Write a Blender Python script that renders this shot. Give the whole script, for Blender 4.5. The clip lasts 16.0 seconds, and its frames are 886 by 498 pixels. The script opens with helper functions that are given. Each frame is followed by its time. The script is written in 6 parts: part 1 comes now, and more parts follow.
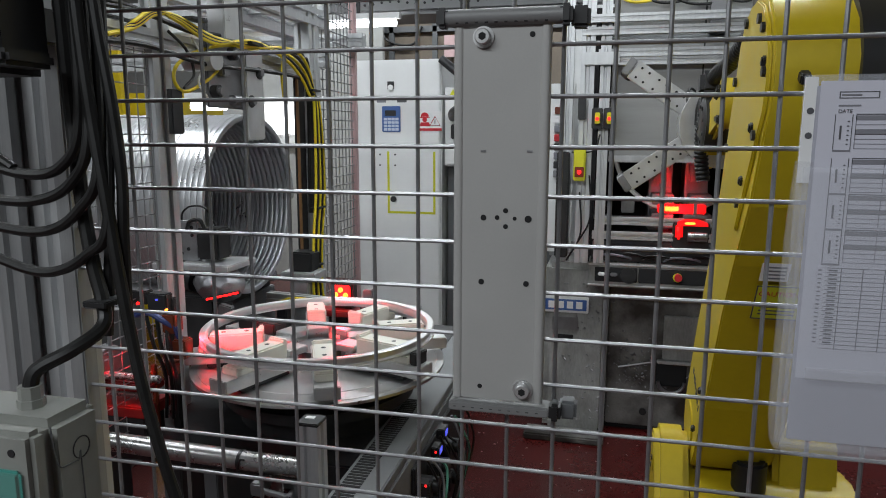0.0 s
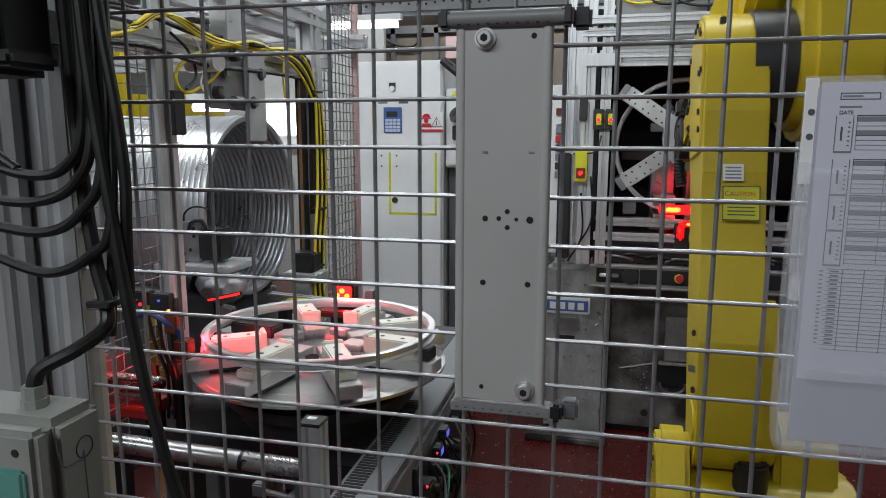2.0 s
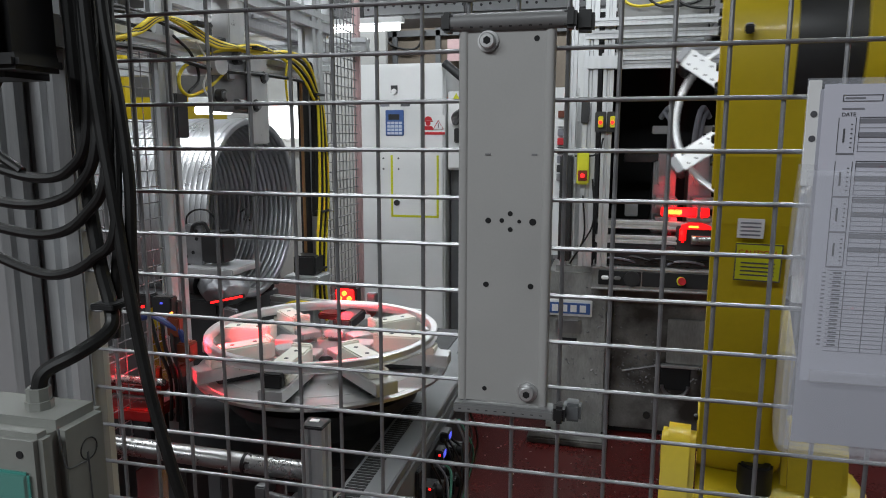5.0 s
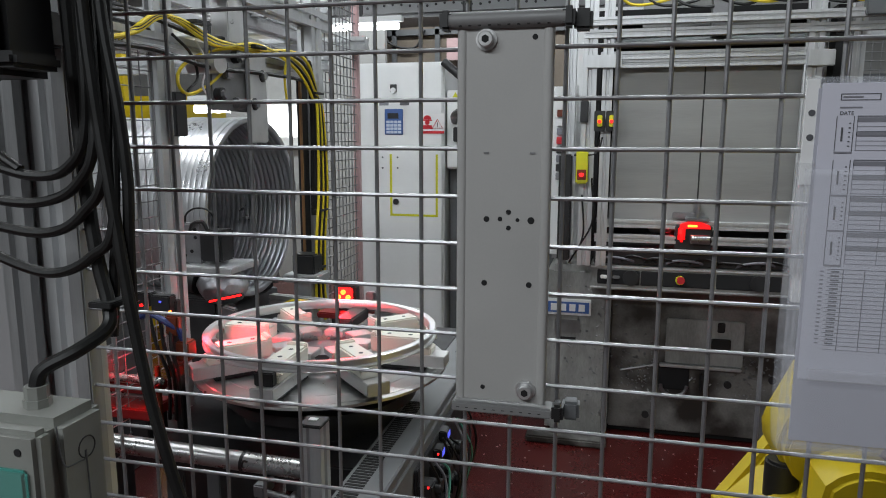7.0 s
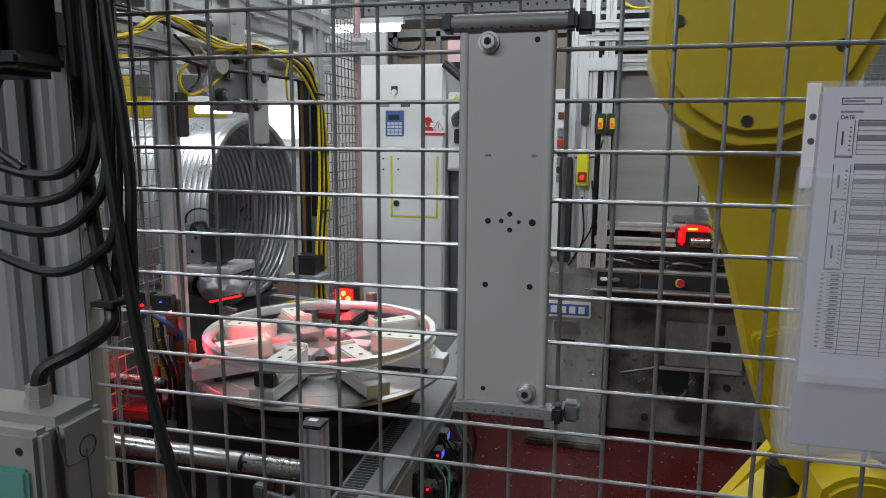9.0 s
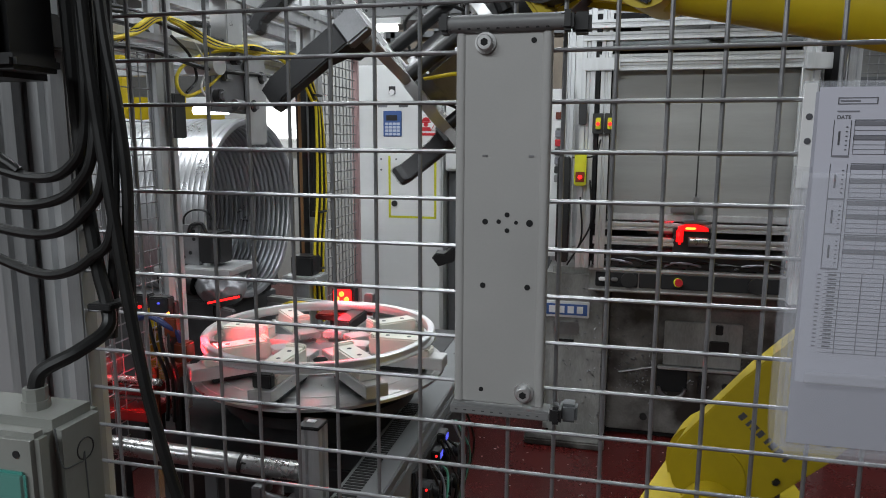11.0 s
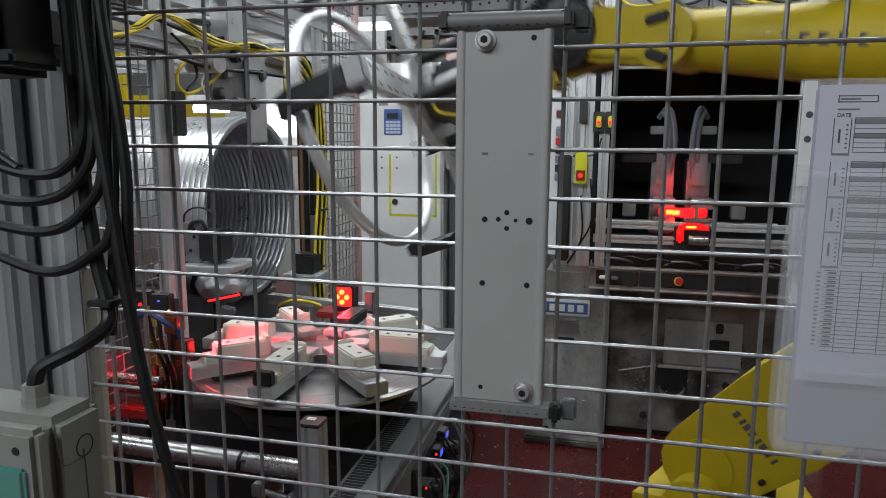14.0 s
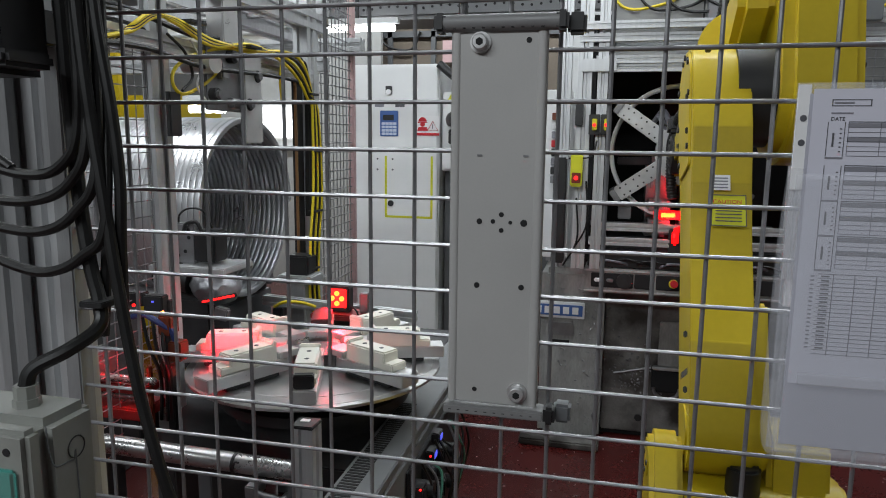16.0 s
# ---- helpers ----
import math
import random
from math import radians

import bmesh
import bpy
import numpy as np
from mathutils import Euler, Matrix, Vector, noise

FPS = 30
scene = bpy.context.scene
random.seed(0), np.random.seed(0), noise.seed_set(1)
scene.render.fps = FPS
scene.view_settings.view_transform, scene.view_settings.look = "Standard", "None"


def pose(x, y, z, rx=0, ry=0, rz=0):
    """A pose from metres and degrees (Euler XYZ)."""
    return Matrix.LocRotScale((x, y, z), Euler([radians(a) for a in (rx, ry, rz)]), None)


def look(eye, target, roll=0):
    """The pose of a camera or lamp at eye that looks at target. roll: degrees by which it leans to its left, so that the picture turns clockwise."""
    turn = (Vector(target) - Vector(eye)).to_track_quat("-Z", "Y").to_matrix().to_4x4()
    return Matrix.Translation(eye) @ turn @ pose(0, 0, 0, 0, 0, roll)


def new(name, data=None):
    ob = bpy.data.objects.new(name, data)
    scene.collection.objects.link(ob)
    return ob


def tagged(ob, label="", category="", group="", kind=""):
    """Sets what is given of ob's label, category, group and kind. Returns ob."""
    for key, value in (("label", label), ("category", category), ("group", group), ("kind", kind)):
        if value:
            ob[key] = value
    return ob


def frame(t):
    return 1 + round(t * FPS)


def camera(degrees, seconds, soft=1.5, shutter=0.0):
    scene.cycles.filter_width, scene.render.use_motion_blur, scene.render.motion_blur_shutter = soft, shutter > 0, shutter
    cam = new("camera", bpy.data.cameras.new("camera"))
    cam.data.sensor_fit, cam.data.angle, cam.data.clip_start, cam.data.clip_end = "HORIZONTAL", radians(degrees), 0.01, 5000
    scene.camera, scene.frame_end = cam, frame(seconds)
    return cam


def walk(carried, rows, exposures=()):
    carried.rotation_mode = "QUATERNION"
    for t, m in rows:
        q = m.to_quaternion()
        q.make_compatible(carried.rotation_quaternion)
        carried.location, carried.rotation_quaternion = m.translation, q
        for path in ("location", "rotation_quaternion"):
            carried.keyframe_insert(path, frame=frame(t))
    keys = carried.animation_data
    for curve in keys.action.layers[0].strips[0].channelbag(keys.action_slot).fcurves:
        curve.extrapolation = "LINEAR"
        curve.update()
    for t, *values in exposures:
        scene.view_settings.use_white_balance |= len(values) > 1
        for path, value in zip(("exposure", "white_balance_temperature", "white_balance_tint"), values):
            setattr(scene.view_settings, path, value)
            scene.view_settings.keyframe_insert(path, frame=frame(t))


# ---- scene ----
cam = camera(65.6, 16.0, soft=1.0, shutter=0.5)
PATH = [
    (0, (0.001, 0.005, 1.501), (-0.457, 1.923, 1.171), 0.1),
    (0.5, (0.001, 0.005, 1.501), (-0.456, 1.924, 1.17), 0.1),
    (1, (0.002, 0.004, 1.501), (-0.456, 1.923, 1.169), 0.1),
    (1.5, (0.001, 0.004, 1.501), (-0.459, 1.922, 1.17), 0.1),
    (2, (0.001, 0.003, 1.501), (-0.461, 1.921, 1.174), 0.1),
    (2.5, (0.001, 0.002, 1.502), (-0.463, 1.92, 1.18), 0.0),
    (3, (0.002, 0.002, 1.501), (-0.461, 1.921, 1.18), 0.0),
    (3.5, (0.001, 0.002, 1.501), (-0.465, 1.921, 1.182), 0.0),
    (4, (0.0, 0.001, 1.501), (-0.468, 1.92, 1.183), 0.0),
    (6.5, (0.0, 0.001, 1.5), (-0.465, 1.919, 1.178), 0.1),
    (7, (0.001, 0.001, 1.5), (-0.464, 1.92, 1.178), 0.1),
    (7.5, (0.001, 0.001, 1.5), (-0.464, 1.92, 1.178), 0.1),
    (8, (-0.001, 0.0, 1.501), (-0.467, 1.918, 1.179), 0.2),
    (8.5, (-0.001, 0.0, 1.501), (-0.468, 1.918, 1.182), 0.3),
    (9, (0.0, -0.001, 1.5), (-0.465, 1.919, 1.183), 0.4),
    (11.5, (0.001, 0.0, 1.501), (-0.459, 1.92, 1.184), 0.2),
    (12, (0.001, 0.001, 1.5), (-0.46, 1.92, 1.181), 0.2),
    (12.5, (0.001, 0.001, 1.5), (-0.462, 1.92, 1.18), 0.2),
    (13, (0.001, 0.001, 1.5), (-0.462, 1.92, 1.18), 0.2),
    (13.5, (0.002, 0.0, 1.501), (-0.461, 1.919, 1.18), 0.2),
    (14, (0.002, 0.0, 1.5), (-0.46, 1.919, 1.179), 0.3),
    (14.5, (0.002, 0.001, 1.499), (-0.457, 1.921, 1.179), 0.4),
    (15, (0.004, 0.002, 1.499), (-0.452, 1.923, 1.178), 0.4),
    (15.5, (0.003, 0.002, 1.5), (-0.449, 1.923, 1.178), 0.4),
    (16, (0.003, 0.001, 1.5), (-0.447, 1.924, 1.184), 0.6),
]
walk(cam, [(t, look(eye, target, roll)) for t, eye, target, roll in PATH])

# ---------------------------------------------------------------- light
world = bpy.data.worlds.new("hall_air")
world.use_nodes = True
world.node_tree.nodes["Background"].inputs[0].default_value = (0.75, 0.85, 1.0, 1)
world.node_tree.nodes["Background"].inputs[1].default_value = 0.02
scene.world = world
scene.view_settings.exposure = 0.0


def area(name, place, target, sx, sy, watts, colour):
    data = bpy.data.lights.new(name, "AREA")
    data.shape, data.size, data.size_y, data.energy, data.color = "RECTANGLE", sx, sy, watts, colour
    ob = new(name, data)
    ob.matrix_world = look(place, target)
    return ob


def spot(name, place, target, watts, colour, angle, size=0.02):
    data = bpy.data.lights.new(name, "SPOT")
    data.energy, data.color, data.spot_size, data.spot_blend, data.shadow_soft_size = watts, colour, radians(angle), 0.6, size
    ob = new(name, data)
    ob.matrix_world = look(place, target)
    return ob


# fluorescent rows under the hall's ceiling, then two added fill lights
COOL = (0.90, 0.96, 1.0)
area("overhead_area_light", (-0.9, 2.3, 3.7), (-0.9, 2.3, 0), 5.0, 0.25, 92, COOL)
area("overhead_area_light", (-1.6, 5.6, 3.7), (-1.6, 5.6, 0), 6.0, 0.25, 185, COOL)
area("overhead_area_light", (1.8, 3.0, 3.7), (1.8, 3.0, 0), 0.25, 4.0, 32, COOL)
# added front fill from behind the camera, tilted at fence and post
area("overhead_area_light", (-1.5, -2.0, 3.4), (-1.0, 0.7, 1.2), 3.6, 0.3, 84, COOL)
# added fill that brightens the coil's outer side; no known source
area("coil_fill_light", (-2.4, 1.5, 3.8), (-1.9, 2.3, 1.2), 1.0, 1.0, 24, (0.95, 0.98, 1.0))
# red ring lamps of the sensors
RED = (1.0, 0.01, 0.02)
spot("table_sensor_light", (-0.845, 2.078, 0.995), (-0.82, 1.68, 0.90), 9.0, RED, 60)
spot("side_sensor_light", (-1.020, 1.50, 1.015), (-0.94, 1.59, 0.935), 11.0, RED, 86)
spot("low_sensor_light", (-1.045, 1.44, 0.925), (-0.88, 1.48, 0.885), 3.0, RED, 60)
spot("rail_sensor_light", (-1.10, 1.38, 0.99), (-1.22, 1.44, 0.78), 2.0, RED, 95)
spot("weld_sensor_light", (0.33, 3.34, 1.28), (0.34, 3.60, 1.08), 1.2, RED, 110)
spot("weld_jaw_light", (0.345, 3.33, 1.135), (0.345, 3.60, 1.12), 2.5, RED, 130)


# ---------------------------------------------------------------- materials
def mat(name, colour, rough=0.5, metal=0.0, var=0.12, scale=14.0, bump=0.06, dirt=0.0, dirt_colour=(0.03, 0.028, 0.025), grain=None, coat=0.0, streak=None):
    """A painted, cast or bare surface: two scales of tone, roughness that follows them, fine relief and dirt in blotches."""
    m = bpy.data.materials.new(name)
    m.use_nodes = True
    nt = m.node_tree
    p = nt.nodes["Principled BSDF"]
    tc = nt.nodes.new("ShaderNodeTexCoord")
    mp = nt.nodes.new("ShaderNodeMapping")
    nt.links.new(tc.outputs["Object"], mp.inputs[0])
    if streak:
        mp.inputs["Scale"].default_value = streak
    n1 = nt.nodes.new("ShaderNodeTexNoise")
    n1.inputs["Scale"].default_value, n1.inputs["Detail"].default_value = scale, 5
    n2 = nt.nodes.new("ShaderNodeTexNoise")
    n2.inputs["Scale"].default_value, n2.inputs["Detail"].default_value = (grain or scale * 14), 3
    for n in (n1, n2):
        nt.links.new(mp.outputs[0], n.inputs["Vector"])
    mix = nt.nodes.new("ShaderNodeMath")
    mix.operation = "MULTIPLY_ADD"
    mix.inputs[1].default_value = 0.35
    nt.links.new(n2.outputs[0], mix.inputs[0])
    nt.links.new(n1.outputs[0], mix.inputs[2])
    ramp = nt.nodes.new("ShaderNodeMapRange")
    ramp.inputs["From Min"].default_value, ramp.inputs["From Max"].default_value = 0.40, 0.95
    ramp.inputs["To Min"].default_value, ramp.inputs["To Max"].default_value = 1 - var, 1 + var * 0.6
    nt.links.new(mix.outputs[0], ramp.inputs["Value"])
    mul = nt.nodes.new("ShaderNodeMix")
    mul.data_type, mul.blend_type = "RGBA", "MULTIPLY"
    mul.inputs["Factor"].default_value = 1.0
    mul.inputs["A"].default_value = (*colour, 1)
    nt.links.new(ramp.outputs[0], mul.inputs["B"])
    last = mul.outputs["Result"]
    if dirt:
        nd = nt.nodes.new("ShaderNodeTexNoise")
        nd.inputs["Scale"].default_value, nd.inputs["Detail"].default_value = scale * 0.6, 8
        nt.links.new(tc.outputs["Object"], nd.inputs["Vector"])
        rd = nt.nodes.new("ShaderNodeMapRange")
        rd.inputs["From Min"].default_value, rd.inputs["From Max"].default_value = 0.60 - 0.16 * dirt, 0.76 - 0.16 * dirt
        rd.inputs["To Max"].default_value = dirt
        nt.links.new(nd.outputs[0], rd.inputs["Value"])
        dm = nt.nodes.new("ShaderNodeMix")
        dm.data_type = "RGBA"
        dm.inputs["B"].default_value = (*dirt_colour, 1)
        nt.links.new(rd.outputs[0], dm.inputs["Factor"])
        nt.links.new(last, dm.inputs["A"])
        last = dm.outputs["Result"]
    nt.links.new(last, p.inputs["Base Color"])
    rr = nt.nodes.new("ShaderNodeMapRange")
    rr.inputs["From Min"].default_value, rr.inputs["From Max"].default_value = 0.4, 0.95
    rr.inputs["To Min"].default_value, rr.inputs["To Max"].default_value = max(rough - 0.08, 0.02), min(rough + 0.14, 1)
    nt.links.new(mix.outputs[0], rr.inputs["Value"])
    nt.links.new(rr.outputs[0], p.inputs["Roughness"])
    p.inputs["Metallic"].default_value = metal
    p.inputs["Coat Weight"].default_value = coat
    if bump:
        b = nt.nodes.new("ShaderNodeBump")
        b.inputs["Strength"].default_value, b.inputs["Distance"].default_value = bump, 0.002
        nt.links.new(mix.outputs[0], b.inputs["Height"])
        nt.links.new(b.outputs[0], p.inputs["Normal"])
    return m


def glow(name, colour, strength):
    m = bpy.data.materials.new(name)
    m.use_nodes = True
    p = m.node_tree.nodes["Principled BSDF"]
    p.inputs["Base Color"].default_value = (*colour, 1)
    p.inputs["Emission Color"].default_value = (*colour, 1)
    p.inputs["Emission Strength"].default_value = strength
    return m


def clear(name, colour, rough, alpha):
    """Thin clear plastic: gloss on top, most of the light straight through."""
    m = bpy.data.materials.new(name)
    m.use_nodes = True
    p = m.node_tree.nodes["Principled BSDF"]
    p.inputs["Base Color"].default_value = (*colour, 1)
    p.inputs["Roughness"].default_value = rough
    p.inputs["Alpha"].default_value = alpha
    return m


YELLOW = mat("robot_yellow_paint", (0.56, 0.42, 0.010), 0.42, var=0.14, scale=5, bump=0.05, dirt=0.16, coat=0.15)
WIRE = mat("galvanised_wire", (0.30, 0.30, 0.31), 0.32, 0.65, var=0.25, scale=40, bump=0.02)
GREYPAINT = mat("grey_powder_coat", (0.39, 0.385, 0.375), 0.55, var=0.07, scale=8, bump=0.08, grain=500)
GREYDARK = mat("dark_grey_paint", (0.11, 0.115, 0.12), 0.5, var=0.15, scale=9, bump=0.08)
ALU = mat("extruded_aluminium", (0.60, 0.61, 0.62), 0.38, 0.62, var=0.14, scale=10, bump=0.03, streak=(6, 6, 0.6))
MILLED = mat("milled_aluminium", (0.64, 0.64, 0.64), 0.34, 0.68, var=0.12, scale=22, bump=0.05)
DISC = mat("turned_aluminium_disc", (0.56, 0.56, 0.56), 0.32, 0.92, var=0.18, scale=7, bump=0.05, dirt=0.15)
RIMALU = mat("bright_rolled_aluminium", (0.82, 0.82, 0.83), 0.34, 0.68, var=0.04, scale=6, bump=0.0)
COILALU = mat("coiled_aluminium_profile", (0.64, 0.65, 0.67), 0.30, 0.74, var=0.06, scale=5, bump=0.02)
POSTALU = mat("dull_anodised_post", (0.34, 0.345, 0.35), 0.42, 0.55, var=0.2, scale=9, bump=0.04, streak=(6, 6, 0.5))
SHEETGREY = mat("grey_housing_sheet", (0.27, 0.265, 0.27), 0.5, var=0.10, scale=5, bump=0.06, dirt=0.12)
TUBEGREY = mat("mid_grey_tube_coat", (0.19, 0.19, 0.19), 0.45, var=0.10, scale=14, bump=0.05, grain=400)
STEEL = mat("dull_steel", (0.30, 0.30, 0.31), 0.42, 0.9, var=0.25, scale=18, bump=0.08)
CHROME = mat("chromed_tube", (0.46, 0.46, 0.46), 0.26, 0.95, var=0.3, scale=14, bump=0.12, dirt=0.45, dirt_colour=(0.22, 0.21, 0.20))
BLACK = mat("black_plastic", (0.018, 0.018, 0.019), 0.42, var=0.2, scale=20, bump=0.05)
RUBBER = mat("black_rubber_cable", (0.008, 0.008, 0.008), 0.46, var=0.25, scale=30, bump=0.1)
DARKMETAL = mat("blackened_steel", (0.045, 0.045, 0.047), 0.45, 0.5, var=0.3, scale=16, bump=0.1)
# near black: shade of holes and insides put in the colour; black strip too
VOID = mat("shade_and_strip_black", (0.012, 0.012, 0.013), 0.8, var=0.4, scale=6, bump=0.05)
WHITEPAINT = mat("white_cabinet_paint", (0.74, 0.75, 0.75), 0.45, var=0.04, scale=4, bump=0.03, dirt=0.04)
NYLON = mat("cream_cast_nylon", (0.76, 0.74, 0.66), 0.45, var=0.06, scale=12, bump=0.04)
FLOORRED = mat("red_floor_paint", (0.075, 0.008, 0.007), 0.22, var=0.40, scale=2.2, bump=0.10, dirt=0.5, dirt_colour=(0.05, 0.012, 0.01), grain=60, coat=0.25)
CABLEYEL = mat("yellow_cable_sheath", (0.75, 0.58, 0.02), 0.45, var=0.10, scale=20, bump=0.03)
MIDGREY = mat("mid_grey_sheet_paint", (0.17, 0.175, 0.18), 0.5, var=0.12, scale=6, bump=0.06, dirt=0.2)
WELDGREY = mat("worn_welder_paint", (0.21, 0.205, 0.195), 0.45, var=0.5, scale=7.0, bump=0.45, dirt=0.96, dirt_colour=(0.026, 0.021, 0.018))
WELDSTREAK = mat("spattered_casting_paint", (0.32, 0.32, 0.31), 0.42, var=0.45, scale=9, bump=0.7, dirt=0.35, dirt_colour=(0.07, 0.065, 0.06), streak=(1, 1, 0.35))
PANELGREY = mat("brushed_door_panel", (0.33, 0.33, 0.32), 0.42, 0.35, var=0.16, scale=3, bump=0.02, streak=(0.4, 1, 5))
HALLWALL = mat("hall_wall_plaster", (0.34, 0.34, 0.33), 0.8, var=0.2, scale=1.2, bump=0.1, dirt=0.3, dirt_colour=(0.12, 0.12, 0.11))
CEILING = mat("hall_ceiling_sheet", (0.22, 0.22, 0.21), 0.8, var=0.2, scale=1.5, bump=0.1)
ENCLOSURE = mat("light_grey_enclosure", (0.25, 0.255, 0.235), 0.5, var=0.10, scale=9, bump=0.05, dirt=0.5, dirt_colour=(0.11, 0.11, 0.10))
PAPER = mat("printed_paper", (0.60, 0.60, 0.68), 0.7, var=0.03, scale=6, bump=0.02)
BACKING = mat("pale_card", (0.42, 0.42, 0.48), 0.7, var=0.05, scale=5, bump=0.02)
INK = mat("grey_print", (0.09, 0.09, 0.10), 0.7, var=0.1, bump=0)
INKLIGHT = mat("pale_print", (0.22, 0.22, 0.25), 0.7, var=0.1, bump=0)
BLUE = mat("blue_keypad_foil", (0.06, 0.13, 0.36), 0.45, var=0.05, bump=0.02)
LIGHTBLUE = mat("pale_key_foil", (0.55, 0.62, 0.75), 0.5, var=0.05, bump=0.02)
SIGNRED = mat("red_sign_print", (0.55, 0.02, 0.03), 0.5, var=0.05, bump=0.01)
SIGNWHITE = mat("white_sign_film", (0.78, 0.78, 0.78), 0.5, var=0.03, bump=0.01)
TAPE = mat("yellow_marking_tape", (0.62, 0.62, 0.02), 0.5, var=0.08, bump=0.02)
# the red light on the slide's aluminium is put into this base colour
REDTINT = mat("red_tinted_metal", (0.30, 0.03, 0.03), 0.4, 0.4, var=0.15, bump=0.05)
FOIL = mat("silver_heat_foil", (0.34, 0.34, 0.36), 0.34, 0.75, var=0.3, scale=18, bump=0.6)
ORANGE = mat("orange_sensor_body", (0.14, 0.025, 0.006), 0.45, var=0.1, bump=0.03)
PINK = mat("pale_red_fence_paint", (0.50, 0.34, 0.34), 0.5, var=0.1, bump=0.05)
GREENGLASS = clear("green_clear_cover", (0.10, 0.42, 0.36), 0.12, 0.55)
SLEEVE = clear("clear_document_sleeve", (0.82, 0.84, 0.90), 0.10, 0.14)
LEDRED = glow("lit_red_led", (1.0, 0.012, 0.012), 2.5)
LEDDIM = glow("dim_red_lens", (0.9, 0.008, 0.01), 0.7)
LEDCORE = glow("lit_orange_led", (1.0, 0.24, 0.03), 3.5)
LEDBLUE = glow("lit_blue_display", (0.10, 0.12, 0.9), 0.9)
LEDGREEN = glow("lit_green_led", (0.35, 1.0, 0.2), 4)
TUBELIGHT = glow("lit_fluorescent_tube", (0.96, 0.98, 1.0), 9)
DAYLIGHT = glow("bright_far_window", (0.97, 0.98, 1.0), 3.0)


# ---------------------------------------------------------------- building helpers
def box(bm, x0, x1, y0, y1, z0, z1, b=0.0, m=None):
    mm = Matrix.Translation(((x0 + x1) / 2, (y0 + y1) / 2, (z0 + z1) / 2)) @ Matrix.Diagonal((abs(x1 - x0), abs(y1 - y0), abs(z1 - z0), 1))
    vs = bmesh.ops.create_cube(bm, size=1, matrix=(m or Matrix()) @ mm)["verts"]
    if b:
        es = list({e for v in vs for e in v.link_edges})
        bmesh.ops.bevel(bm, geom=es, offset=b, segments=2, affect="EDGES", clamp_overlap=True)
    return bm


def cyl(bm, a, b, r, n=20, r2=None, caps=True):
    a, b = Vector(a), Vector(b)
    d = b - a
    m = Matrix.Translation((a + b) / 2) @ d.to_track_quat("Z", "Y").to_matrix().to_4x4()
    bmesh.ops.create_cone(bm, cap_ends=caps, segments=n, radius1=r, radius2=r if r2 is None else r2, depth=d.length, matrix=m)
    return bm


def sweep(bm, pts, r, n=8, closed=False, section=None, radii=None):
    """A tube, or any closed section of (u, v) points, along a line of points."""
    pts = [Vector(p) for p in pts]
    sec = section or [(r * math.cos(2 * math.pi * k / n), r * math.sin(2 * math.pi * k / n)) for k in range(n)]
    count = len(pts)
    rings, up = [], None
    for i, p in enumerate(pts):
        if closed:
            t = pts[(i + 1) % count] - pts[i - 1]
        else:
            t = pts[min(i + 1, count - 1)] - pts[max(i - 1, 0)]
        t.normalize()
        if up is None:
            up = Vector((0, 0, 1)) if abs(t.z) < 0.9 else Vector((1, 0, 0))
        up = (up - t * up.dot(t)).normalized()
        side = t.cross(up)
        s = radii[i] if radii else 1.0
        rings.append([bm.verts.new(p + side * (u * s) + up * (v * s)) for u, v in sec])
    k = len(sec)
    for i in range(count if closed else count - 1):
        a, b = rings[i], rings[(i + 1) % count]
        for j in range(k):
            bm.faces.new((a[j], a[(j + 1) % k], b[(j + 1) % k], b[j]))
    if not closed:
        bm.faces.new(rings[0][::-1])
        bm.faces.new(rings[-1])
    return bm


def curve_points(ctrl, steps=8):
    """A smooth line through the control points."""
    c = [Vector(p) for p in ctrl]
    c = [c[0] * 2 - c[1]] + c + [c[-1] * 2 - c[-2]]
    out = []
    for i in range(1, len(c) - 2):
        p0, p1, p2, p3 = c[i - 1:i + 3]
        for s in range(steps):
            t = s / steps
            out.append(0.5 * ((2 * p1) + (p2 - p0) * t + (2 * p0 - 5 * p1 + 4 * p2 - p3) * t * t + (3 * p1 - p0 - 3 * p2 + p3) * t ** 3))
    out.append(c[-2])
    return out


def prism(bm, poly, d0, d1, axis="y", b=0.0):
    """A polygon of (u, v) points drawn in the plane across axis, pushed from d0 to d1."""
    put = {"y": lambda u, v, d: (u, d, v), "x": lambda u, v, d: (d, u, v), "z": lambda u, v, d: (u, v, d)}[axis]
    lo = [bm.verts.new(put(u, v, d0)) for u, v in poly]
    hi = [bm.verts.new(put(u, v, d1)) for u, v in poly]
    fs = [bm.faces.new(lo), bm.faces.new(hi[::-1])]
    k = len(poly)
    for i in range(k):
        fs.append(bm.faces.new((lo[i], hi[i], hi[(i + 1) % k], lo[(i + 1) % k])))
    bmesh.ops.recalc_face_normals(bm, faces=fs)
    if b:
        es = list({e for f in fs[:2] for e in f.edges})
        bmesh.ops.bevel(bm, geom=es, offset=b, segments=2, affect="EDGES", clamp_overlap=True)
    return bm


def arc(cx, cz, r, a0, a1, n=10):
    return [(cx + r * math.cos(radians(a0 + (a1 - a0) * i / n)), cz + r * math.sin(radians(a0 + (a1 - a0) * i / n))) for i in range(n + 1)]


